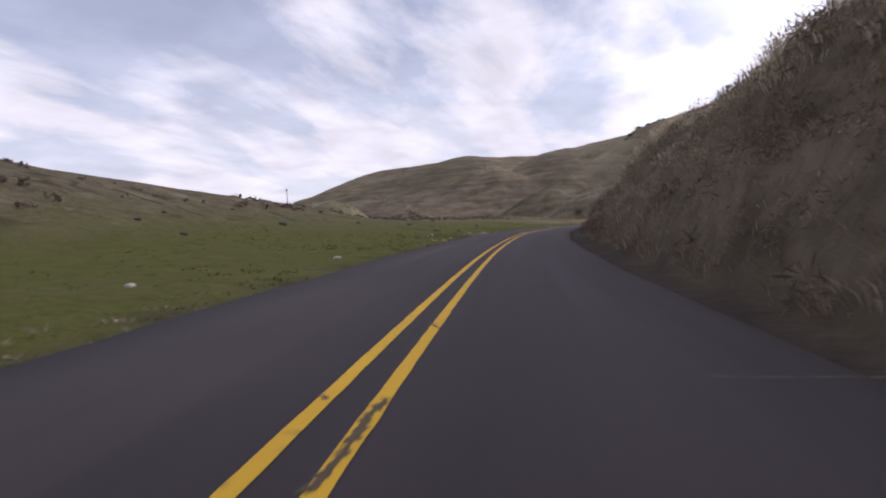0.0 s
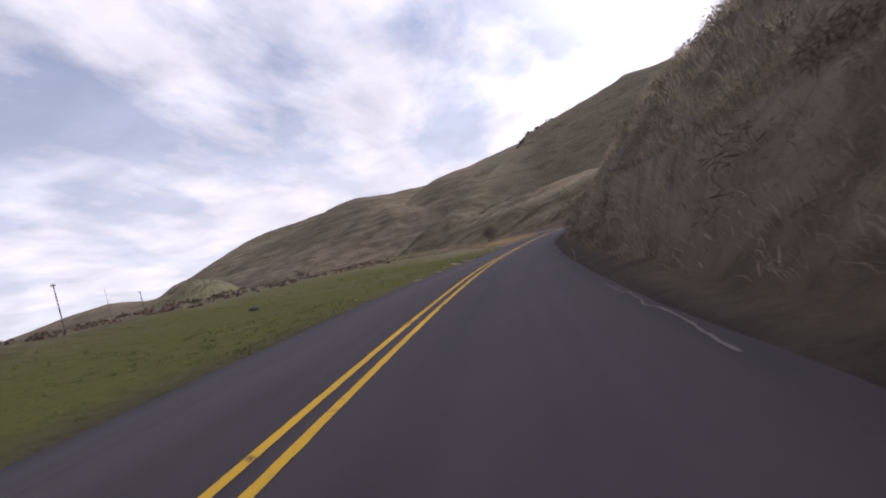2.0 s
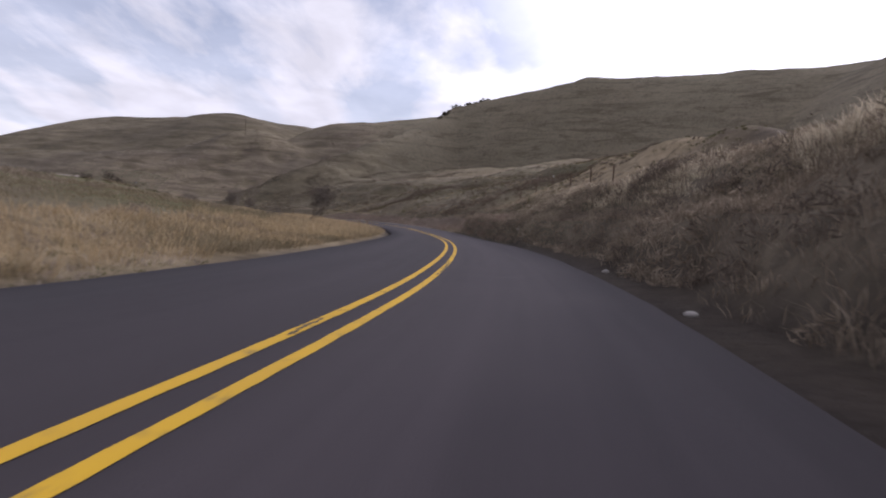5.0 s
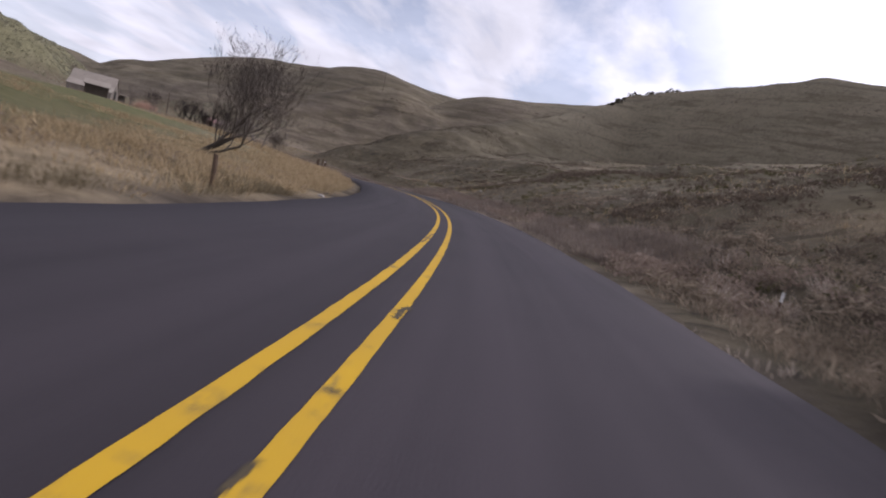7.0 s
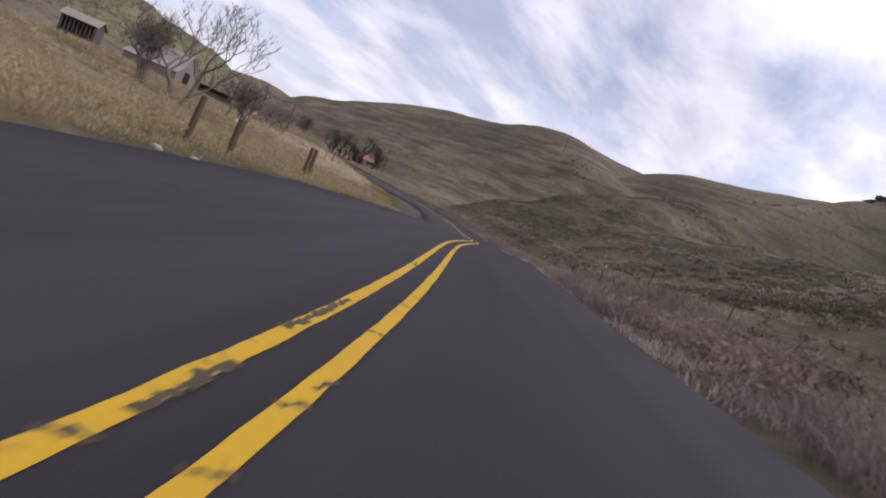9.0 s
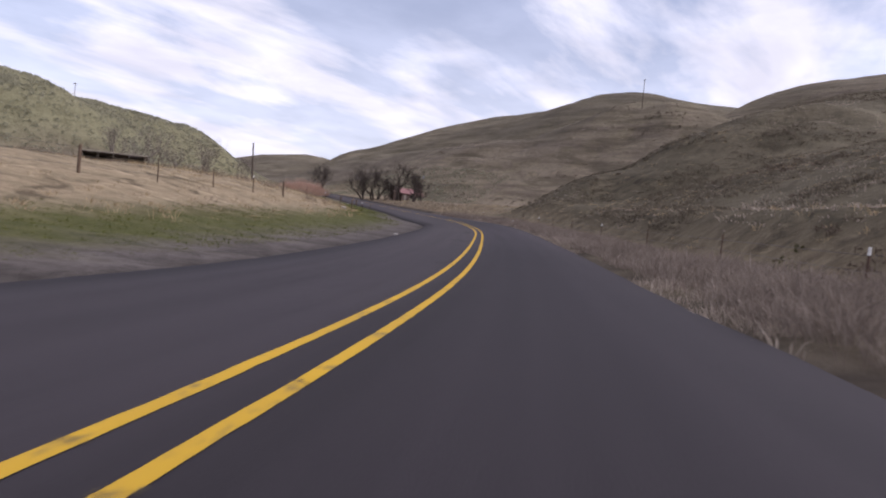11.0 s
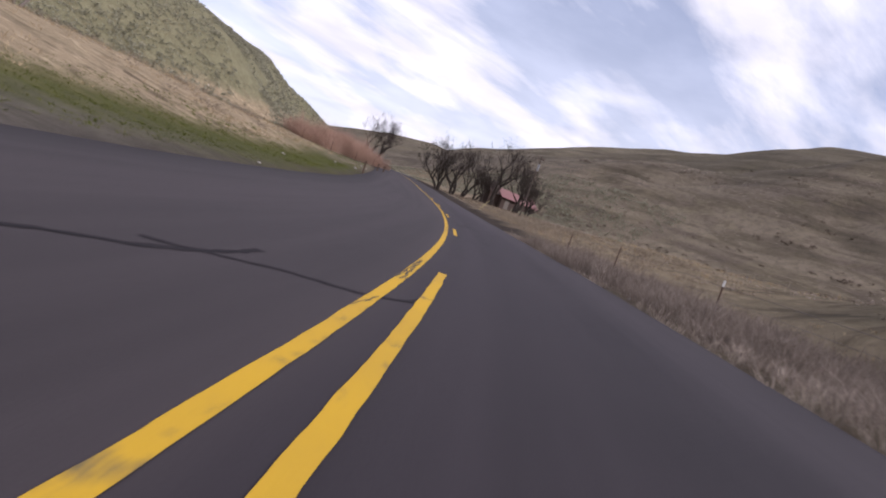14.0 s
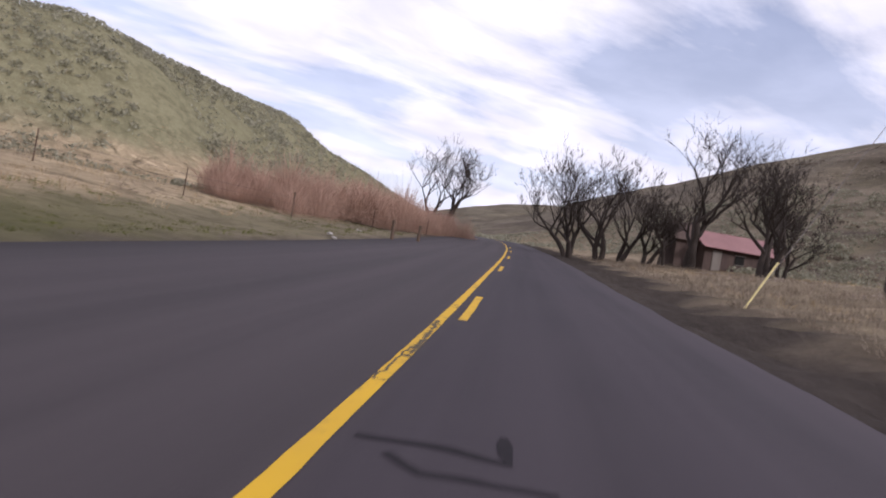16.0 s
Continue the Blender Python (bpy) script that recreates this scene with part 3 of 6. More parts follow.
# ---------------------------------------------------------------- road
def asphalt():
    m, t, b = material("asphalt", 0.88)
    b.inputs["Specular IOR Level"].default_value = 0.16
    v = coords(t)
    uv = t.nodes.new("ShaderNodeUVMap")
    mp = t.nodes.new("ShaderNodeMapping"); mp.inputs["Scale"].default_value = (1.0, 0.02, 1.0)
    t.links.new(uv.outputs[0], mp.inputs[0])
    streak = noise_fac(t, mp.outputs[0], 1.3, 4, 0.6, 0.35, 0.65)
    blot = noise_fac(t, v, 0.35, 5, 0.6, 0.35, 0.7)
    grit = noise_fac(t, v, 55.0, 3, 0.7, 0.25, 0.75)
    col = mix(t, streak, (0.0355, 0.0292, 0.0338), (0.0200, 0.0168, 0.0198))
    bl = t.nodes.new("ShaderNodeMath"); bl.operation = 'MULTIPLY'; bl.inputs[1].default_value = 0.5
    t.links.new(blot, bl.inputs[0])
    col = mix(t, bl.outputs[0], col, (0.036, 0.0295, 0.033))
    sep = t.nodes.new("ShaderNodeSeparateXYZ")
    t.links.new(uv.outputs[0], sep.inputs[0])

    def ramp(axis, lo, hi):
        r = t.nodes.new("ShaderNodeMapRange")
        r.interpolation_type = 'SMOOTHSTEP'
        r.inputs["From Min"].default_value = lo
        r.inputs["From Max"].default_value = hi
        t.links.new(sep.outputs[axis], r.inputs["Value"])
        return r.outputs["Result"]

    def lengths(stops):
        """Tone of one lane along the road, surfacing and light together, 0.5 for the usual grey."""
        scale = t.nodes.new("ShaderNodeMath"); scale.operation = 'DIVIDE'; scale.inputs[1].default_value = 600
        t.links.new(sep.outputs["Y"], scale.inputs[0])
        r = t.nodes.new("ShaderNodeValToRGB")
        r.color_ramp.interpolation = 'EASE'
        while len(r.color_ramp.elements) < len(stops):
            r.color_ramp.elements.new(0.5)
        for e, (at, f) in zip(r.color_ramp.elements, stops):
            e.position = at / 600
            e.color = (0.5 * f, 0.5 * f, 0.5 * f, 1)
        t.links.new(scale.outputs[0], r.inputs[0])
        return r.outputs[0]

    left_lane = ramp("X", -0.15, 0.25)
    older = t.nodes.new("ShaderNodeMath"); older.operation = 'MULTIPLY'    # the browner left lane past the pull-out
    t.links.new(left_lane, older.inputs[0]); t.links.new(ramp("Y", 345, 395), older.inputs[1])
    oh = t.nodes.new("ShaderNodeMath"); oh.operation = 'MULTIPLY'; oh.inputs[1].default_value = 0.55
    t.links.new(older.outputs[0], oh.inputs[0])
    col = mix(t, oh.outputs[0], col, mix(t, streak, (0.0445, 0.0365, 0.0355), (0.032, 0.0266, 0.0262)))
    # lane brightness put into the colour: worn and fresh surfacing, and uneven light
    wear_tone = mix(t, left_lane, lengths(((0, 0.95), (40, 1.05), (78, 1.36), (115, 1.36), (200, 1.15), (248, 1.48), (270, 1.32), (300, 0.8), (372, 0.76), (384, 1.0), (398, 1.18), (410, 1.0), (424, 0.78), (445, 1.0), (480, 1.25), (560, 1.2))),
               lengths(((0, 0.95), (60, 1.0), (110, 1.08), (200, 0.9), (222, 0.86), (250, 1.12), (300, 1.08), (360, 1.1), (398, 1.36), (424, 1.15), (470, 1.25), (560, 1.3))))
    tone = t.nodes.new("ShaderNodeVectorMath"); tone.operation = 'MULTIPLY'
    t.links.new(col, tone.inputs[0]); t.links.new(wear_tone, tone.inputs[1])
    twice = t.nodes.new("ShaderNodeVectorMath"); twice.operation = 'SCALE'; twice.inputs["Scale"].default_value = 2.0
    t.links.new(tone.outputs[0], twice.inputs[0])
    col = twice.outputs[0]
    gr = t.nodes.new("ShaderNodeMath"); gr.operation = 'MULTIPLY'; gr.inputs[1].default_value = 0.35
    t.links.new(grit, gr.inputs[0])
    col = mix(t, gr.outputs[0], col, (0.045, 0.039, 0.041))
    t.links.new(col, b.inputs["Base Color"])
    bump(t, b, grit, 0.35, 0.006)
    return m


def strip(name, mat, s0, s1, left, right, up, step_s=1.0, thick=0.0, edge=0.0, seed=0):
    """A strip of surface along the road between two offsets (numbers or functions of s)."""
    s = np.arange(s0, s1 + step_s / 2, step_s)
    L = left(s) if callable(left) else np.full(len(s), left)
    R = right(s) if callable(right) else np.full(len(s), right)
    if edge:
        rng = np.random.RandomState(seed)
        L = L + edge * np.convolve(rng.randn(len(s)), np.ones(3) / 3, 'same')
        R = R + edge * np.convolve(rng.randn(len(s)), np.ones(3) / 3, 'same')
    cols = 6 if thick else 1
    verts, faces, uvs = [], [], []
    for c in range(cols + 1):
        f = c / cols
        off = L * (1 - f) + R * f
        p = road_place(s, off, up)
        verts.append(p)
        uvs.append(np.stack([off, s], 1))
    n = len(s)
    if thick:
        verts.append(road_place(s, L + 0.05, up - thick)); uvs.append(np.stack([L, s], 1))
        verts.append(road_place(s, R - 0.05, up - thick)); uvs.append(np.stack([R, s], 1))
    co = np.concatenate(verts)
    uv = np.concatenate(uvs)
    pairs = [(c, c + 1) for c in range(cols)]
    if thick:
        pairs += [(cols + 1, 0), (cols, cols + 2)]
    for a, c in pairs:
        i = np.arange(n - 1)
        faces.append(np.stack([a * n + i, c * n + i, c * n + i + 1, a * n + i + 1], 1))
    faces = np.concatenate(faces)
    me = bpy.data.meshes.new(name)
    me.from_pydata(co.tolist(), [], faces.tolist())
    lay = me.uv_layers.new(name="UVMap")
    lay.data.foreach_set("uv", uv[faces.ravel()].astype(np.float32).ravel())
    me.materials.append(mat)
    ob = new(name, me)
    return smooth(ob)


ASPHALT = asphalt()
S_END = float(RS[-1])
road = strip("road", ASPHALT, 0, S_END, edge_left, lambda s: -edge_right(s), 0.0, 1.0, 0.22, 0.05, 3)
tagged(road, "worn grey asphalt two-lane country road", "road", kind="structure")


def paint():
    m, t, b = material("yellow_paint", 0.8)
    b.inputs["Specular IOR Level"].default_value = 0.2
    v = coords(t)
    wear_tone = noise_fac(t, v, 3.0, 6, 0.74, 0.565, 0.69, 0.4)
    fade = noise_fac(t, v, 0.6, 4, 0.6, 0.3, 0.7)
    col = mix(t, fade, (0.50, 0.300, 0.014), (0.43, 0.26, 0.022))
    col = mix(t, wear_tone, col, (0.12, 0.095, 0.05))
    t.links.new(col, b.inputs["Base Color"])
    bump(t, b, noise_fac(t, v, 60, 3, 0.6), 0.3, 0.004)
    return m


PAINT = paint()
LINE = 0.056
gap = lambda s: np.interp(s, RS, RG)
left_line = strip("centre_line", PAINT, 0, S_END, lambda s: gap(s) + LINE, lambda s: gap(s) - LINE, 0.005, 0.1, 0, 0.004, 5)
tagged(left_line, "worn yellow painted centre line on the asphalt", "road marking", kind="structure")
SOLID_END = 441.0
right_line = strip("centre_line", PAINT, 0, SOLID_END, lambda s: -gap(s) + LINE, lambda s: -gap(s) - LINE, 0.005, 0.1, 0, 0.004, 6)
tagged(right_line, "worn yellow painted centre line with cracked patches", "road marking", kind="structure")
for k in range(9):
    dash = strip("lane_dash", PAINT, 450.8 + 12.1 * k, 454.0 + 12.1 * k, lambda s: -gap(s) + LINE, lambda s: -gap(s) - LINE, 0.005, 0.4, 0, 0.008, 30 + k)
    tagged(dash, "short worn yellow painted dash", "road marking", kind="structure")


# ---------------------------------------------------------------- sealed cracks, dust and worn paint on the road
TAR = two_tone("crack_sealer", (0.0135, 0.012, 0.0135), (0.019, 0.0165, 0.0185), (0.026, 0.0225, 0.025), 1.5, 20, 0.95, 0, 0.2, 0.004)
TAR.node_tree.nodes["Principled BSDF"].inputs["Specular IOR Level"].default_value = 0.1
DUST = two_tone("pale_dust", (0.13, 0.115, 0.105), (0.09, 0.08, 0.074), (0.06, 0.054, 0.052), 0.8, 12, 0.95, 0, 0.2, 0.004)


def ribbon(points, width, up, jitter=0.35, seed=0, every=0.12):
    """Vertices and faces of a wiggly band through (s, offset) points."""
    rng = random.Random(seed)
    pts = []
    for (s0, o0), (s1, o1) in zip(points[:-1], points[1:]):
        n = max(2, int(math.hypot(s1 - s0, o1 - o0) / every))
        for i in range(n):
            f = i / n
            pts.append((s0 + f * (s1 - s0), o0 + f * (o1 - o0)))
    pts.append(points[-1])
    v, f = [], []
    for i, (s, o) in enumerate(pts):
        a, b2 = pts[max(i - 1, 0)], pts[min(i + 1, len(pts) - 1)]
        d = math.hypot(b2[0] - a[0], b2[1] - a[1]) or 1
        ns, no = -(b2[1] - a[1]) / d, (b2[0] - a[0]) / d
        w = width * (1 + jitter * rng.uniform(-1, 1)) / 2
        w2 = width * (1 + jitter * rng.uniform(-1, 1)) / 2
        v.append(tuple(road_place(s + ns * w, o + no * w, up)))
        v.append(tuple(road_place(s - ns * w2, o - no * w2, up)))
        if i:
            k = 2 * i
            f.append((k - 2, k - 1, k + 1, k))
    return v, f


def wander(s, o, length, heading, turn, rng, bound=(-3.3, 3.0)):
    pts = [(s, o)]
    for _ in range(int(length / 0.18)):
        heading += rng.gauss(0, turn)
        s += 0.18 * math.cos(heading)
        o += 0.18 * math.sin(heading)
        if not bound[0] < o < bound[1]:
            break
        pts.append((s, o))
    return pts


rng = random.Random(11)
snakes = []
for s, o, h, l in (
                   (408.6, 2.9, -1.5, 3.4), (409.8, 1.5, -0.6, 1.8),
                   (411.3, 1.3, -2.0, 1.6), (435.2, 2.9, -1.3, 3.6), (436.0, 1.9, 0.4, 2.4), (437.3, 1.8, -1.4, 2.6), (452.6, 0.0, -0.6, 1.4), (457.4, 0.2, -1.5, 3.4), (459.0, 0.1, -1.1, 2.4), (464.4, -0.15, -1.5, 0.9), (470, 0.0, 0.1, 4.2),
                   (291.4, 3.0, -0.35, 3.4), (305.6, 3.1, -0.25, 4.0)):
    snakes.append(wander(s, o, l, h, 0.22, rng))
snakes += [[(407.8, 2.6), (408.0, 1.5), (408.4, 0.8), (408.5, 0.55), (408.35, 0.25), (408.4, -0.15)], [(408.5, 0.7), (408.7, 0.82), (408.95, 0.78), (408.75, 0.42), (408.55, 0.45), (408.5, 0.7)],
           [(408.95, 0.78), (409.05, 1.1), (409.0, 1.6)], [(287.7, 1.3), (287.8, 0.7), (288.2, 0.72), (289.1, 0.62), (289.4, 0.5)]]
written = []                                     # looping strokes of sealer in both lanes
written += [[(368.06, 0.67), (368.30, 0.60), (368.55, 0.53), (368.77, 0.34), (369.11, 0.32)],
    [(367.85, 0.66), (367.99, 0.51), (367.91, 0.34)],
    [(382.22, 1.31), (382.55, 1.25), (382.99, 1.25), (383.28, 1.13), (383.38, 0.98)],
    [(381.92, 1.19), (382.15, 1.13), (382.58, 1.02), (383.04, 0.96)],
    [(381.68, 1.05), (381.72, 0.97), (382.00, 0.95), (382.39, 0.86), (382.70, 0.81), (382.89, 0.76), (382.86, 0.61)],
    [(381.35, 0.75), (381.46, 0.69), (381.59, 0.56), (381.77, 0.52)],
    [(381.85, 0.73), (382.01, 0.71), (382.10, 0.61)],
    [(381.86, 0.72), (381.81, 0.63), (381.92, 0.38), (382.14, 0.45)],
    [(381.67, 0.43), (381.52, 0.31)],
    [(381.19, 0.61), (381.06, 0.41), (381.15, 0.28)]]
written += [[(394.61, 0.85), (394.69, 0.88), (394.72, 0.82), (394.70, 0.71), (394.63, 0.58), (394.58, 0.50)],
    [(394.64, 0.78), (394.58, 0.65), (394.55, 0.61)],
    [(394.83, 0.82), (394.94, 0.82), (395.08, 0.81), (395.25, 0.85), (395.47, 0.90), (395.64, 0.98), (395.78, 0.90), (396.06, 0.86), (396.36, 0.87), (396.61, 0.83)],
    [(394.83, 0.82), (394.81, 0.68), (394.77, 0.53), (394.73, 0.42), (394.68, 0.38), (394.67, 0.27)],
    [(394.85, 0.76), (394.98, 0.73), (395.09, 0.67)],
    [(395.25, 0.86), (395.18, 0.73), (395.12, 0.54), (395.08, 0.39), (395.11, 0.31), (395.33, 0.34), (395.55, 0.32), (395.75, 0.45), (395.78, 0.59), (395.64, 0.73), (395.49, 0.83)]]
written += [[(395.17, 0.53), (395.28, 0.64), (395.42, 0.69), (395.45, 0.59), (395.37, 0.42), (395.30, 0.32)],
    [(395.64, 0.73), (395.88, 0.86), (396.10, 0.85), (396.13, 0.69), (395.88, 0.52), (395.90, 0.35), (395.85, 0.24)],
    [(396.11, 0.82), (396.33, 0.85), (396.42, 0.75), (396.16, 0.61), (396.05, 0.65)],
    [(395.85, 0.11), (395.83, 0.00), (395.58, -0.04), (395.38, -0.04), (395.32, 0.02), (395.31, 0.12)],
    [(397.00, 0.83), (397.38, 0.62), (397.23, 0.31), (397.18, 0.15)],
    [(396.65, 0.61), (396.72, 0.40), (396.72, 0.25), (396.69, 0.01)],
    [(396.29, -0.24), (396.29, -0.39), (396.21, -0.57), (396.40, -0.89), (396.45, -1.22), (396.54, -1.57), (396.69, -1.93)]]
written += [[(396.17, -0.38), (395.93, -0.39), (396.04, -0.59), (396.24, -0.73)],
    [(395.14, -0.31), (395.33, -0.28)],
    [(395.34, 0.27), (395.38, 0.19)],
    [(421.69, 1.04), (421.82, 0.90), (421.83, 0.68), (421.77, 0.41), (421.71, 0.22), (421.64, 0.12), (421.56, -0.06), (421.49, -0.18)],
    [(450.76, -0.20), (450.44, -0.27), (450.35, -0.46), (450.24, -0.71)],
    [(480.70, -0.08), (480.75, -0.30), (480.78, -0.40)],
    [(480.37, -0.11), (479.92, -0.22), (479.96, -0.52), (480.08, -0.59)],
    [(480.49, -0.06), (479.73, -0.22), (479.37, -0.21), (479.08, -0.30), (479.01, -0.38)],
    [(479.60, -0.07), (479.29, -0.13), (479.03, -0.23)],
    [(478.99, 0.01), (479.11, -0.09), (479.14, -0.15)],
    [(481.21, -0.21), (482.37, -0.08)]]
written += [[(494.62, -0.03), (494.64, -0.23), (494.65, -0.50), (494.59, -0.78), (494.99, -0.74)],
    [(494.45, -0.21), (494.28, -0.40), (494.31, -0.61), (494.32, -1.00)]]
snakes += written
for k, pts in enumerate(snakes):
    v, f = ribbon(pts, rng.uniform(0.05, 0.068) if pts in written else rng.uniform(0.055, 0.085), 0.004, 0.45, k)
    ob = part("crack_seal", (v, f), TAR)
    tagged(ob, "dark wandering seam of crack sealer on the asphalt", "road repair", kind="structure")
for k, pts in enumerate(([(288.6, -1.33), (290.0, -1.28), (291.6, -1.32)], [(288.5, -0.97), (290.4, -1.0), (293, -0.96)])):
    ob = part("crack_seal", ribbon(pts, 0.02, 0.004, 0.6, 90 + k), TAR)
    tagged(ob, "thin dark seam of crack sealer along the lane", "road repair", kind="structure")
# dark rubber tracks in the right lane
RUBBER = two_tone("tyre_rubber_track", (0.026, 0.023, 0.026), (0.030, 0.0265, 0.029), (0.035, 0.031, 0.034), 0.7, 14, 0.92, 0, 0.2, 0.004)
for k, (o0, o1) in enumerate(((-0.95, -1.15), (-1.43, -1.55))):
    pts = [(273.0 + 1.2 * i, o0 + (o1 - o0) * i / 16 + 0.05 * math.sin(0.9 * i)) for i in range(17)]
    ob = part("tyre_track", ribbon(pts, 0.24, 0.0035, 0.1, 940 + k), RUBBER)
    tagged(ob, "faint dark tyre track along the lane", "road marking", kind="structure")
# sealer and bare patches in the painted lines
BARE = two_tone("bare_cracked_paint", (0.026, 0.022, 0.019), (0.055, 0.042, 0.026), (0.13, 0.098, 0.045), 9, 60, 0.85, 0, 0.4, 0.004)
bare = []                                        # gouged stretches of the yellow lines
bare += [[(32.59, -0.14), (32.85, -0.17), (33.13, -0.19), (33.60, -0.17), (33.99, -0.21)],
    [(34.08, 0.25), (33.96, 0.16)],
    [(36.99, -0.08), (36.64, -0.22)],
    [(196.55, -0.19), (196.70, -0.19), (197.02, -0.17), (197.18, -0.18)],
    [(197.79, -0.16), (198.04, -0.21)],
    [(197.23, 0.23), (197.23, 0.09)],
    [(198.33, 0.22), (198.27, 0.09)],
    [(198.78, 0.22), (198.75, 0.09)],
    [(229.19, 0.27), (229.20, 0.20)],
    [(229.62, -0.12), (229.65, -0.23)],
    [(233.36, -0.16), (232.88, -0.30)],
    [(230.61, -0.14), (230.76, -0.18)],
    [(244.62, -0.14), (244.81, -0.15), (244.86, -0.17)],
    [(245.70, -0.16), (245.72, -0.24)],
    [(247.59, -0.20), (248.19, -0.24)],
    [(274.87, -0.16), (274.84, -0.25)],
    [(279.06, -0.15), (279.14, -0.28)]]
bare += [[(301.81, 0.23), (302.14, 0.20), (303.00, 0.20), (303.33, 0.21)],
    [(300.21, 0.14), (300.51, 0.15), (300.78, 0.17), (300.99, 0.14)],
    [(301.07, -0.20), (301.30, -0.26)],
    [(367.53, 0.24), (367.65, 0.22), (367.76, 0.22)],
    [(369.29, -0.22), (369.18, -0.34)],
    [(369.37, 0.28), (369.31, 0.17)],
    [(381.21, -0.25), (381.50, -0.25), (381.85, -0.24), (382.44, -0.21), (382.97, -0.26)],
    [(381.29, 0.22), (381.34, 0.19)],
    [(381.85, 0.20), (382.01, 0.16)],
    [(382.51, 0.16), (382.49, 0.09)],
    [(394.85, -0.14), (395.15, -0.14), (395.51, -0.16), (395.94, -0.17)],
    [(395.93, -0.26), (396.38, -0.27), (396.82, -0.25)],
    [(448.92, 0.12), (449.01, 0.08), (449.22, 0.09)],
    [(451.65, 0.16), (452.01, 0.08)],
    [(453.30, 0.16), (453.81, 0.10)]]
bare += [[(496.58, 0.08), (497.83, 0.09), (498.86, 0.14)]]
for k, pts in enumerate(bare):
    span = math.hypot(pts[-1][0] - pts[0][0], pts[-1][1] - pts[0][1])
    ob = part("paint_crack", ribbon(pts, 0.055 if span > 0.4 else 0.03, 0.0066, 1.0, 900 + k, 0.035), BARE)
    tagged(ob, "gouged dark patch in the yellow line", "road damage", kind="structure")
for k in range(170):
    s = rng.uniform(28, 510)
    side = rng.choice((-1, -1, -1, 1))
    if side < 0 and s > SOLID_END:
        side = 1
    g = float(gap(s)) * side
    if rng.random() < 0.78:
        pts = [(s, g + 0.075), (s + rng.uniform(-.04, .07), g + 0.02), (s + rng.uniform(-.05, .1), g - 0.03), (s + rng.uniform(-.05, .1), g - 0.08)]
        v, f = ribbon(pts, rng.uniform(0.015, 0.05), 0.0062, 1.0, 200 + k, 0.02)
    else:
        length, a, b2 = rng.uniform(0.5, 2.6), rng.uniform(-0.05, 0.05), rng.uniform(-0.05, 0.05)
        n = max(5, int(length / 0.14))
        pts = [(s + length * i / n, g + a + (b2 - a) * i / n + rng.uniform(-0.015, 0.015)) for i in range(n + 1)]
        v, f = ribbon(pts, rng.uniform(0.015, 0.035), 0.0062, 1.0, 200 + k, 0.035)
    ob = part("paint_crack", (v, f), BARE)
    tagged(ob, "dark crack and bare patch in the yellow line", "road damage", kind="structure")
for k, (s0, s1) in enumerate(((190, 194), (209, 213), (404, 409), (486, 490))):
    side = 1 if s0 > SOLID_END else -1
    n = int((s1 - s0) / 0.16)
    drift, pts = 0.0, []
    for i in range(n + 1):
        drift = max(-0.055, min(0.055, drift + rng.gauss(0, 0.028)))
        pts.append((s0 + (s1 - s0) * i / n, side * float(gap(s0 + (s1 - s0) * i / n)) + drift))
    ob = part("paint_crack", ribbon(pts, 0.03, 0.0064, 1.0, 380 + k, 0.04), BARE)
    tagged(ob, "long dark crack running along the yellow line", "road damage", kind="structure")
# blown pale dust along the right edge
for k, (s0, s1, o0) in enumerate(((86, 90, -3.22), (93, 99, -3.2), (118, 124, -3.3))):
    pts = [(s0 + (s1 - s0) * i / 14, o0 + rng.uniform(-0.05, 0.05)) for i in range(15)]
    ob = part("dust_streak", ribbon(pts, 0.028, 0.005, 1.0, 400 + k), DUST)
    tagged(ob, "pale streak of dust along the road's edge", "road dirt", kind="structure")
dust = []                                        # trails of blown dust at the edge of the lane
dust += [[(116.74, -3.79), (112.94, -3.70), (110.49, -3.56), (108.84, -3.46), (107.61, -3.39), (106.72, -3.29)],
    [(106.72, -3.29), (106.40, -3.09), (106.21, -3.00), (106.19, -2.79), (106.17, -2.61), (106.10, -2.27)],
    [(109.33, -3.35), (108.75, -3.23), (108.26, -3.18)],
    [(127.16, -3.55), (124.65, -3.37), (123.00, -3.46), (122.09, -3.43), (121.40, -3.33), (121.33, -3.39)],
    [(123.69, -2.63), (123.90, -3.05), (124.17, -3.27)],
    [(121.15, -2.62), (121.17, -2.90), (121.33, -3.15), (121.33, -3.39)],
    [(198.79, -2.15), (198.90, -2.51), (198.92, -2.78), (199.06, -3.19)],
    [(201.99, -2.06), (200.65, -2.06), (199.84, -2.04)],
    [(83.79, -2.93), (81.77, -2.71), (80.87, -2.47), (80.22, -2.49), (80.02, -2.40)]]
for k, pts in enumerate(dust):
    ob = part("dust_streak", ribbon(pts, 0.028, 0.0052, 1.0, 960 + k), DUST)
    tagged(ob, "pale trail of blown dust on the asphalt", "road dirt", kind="structure")
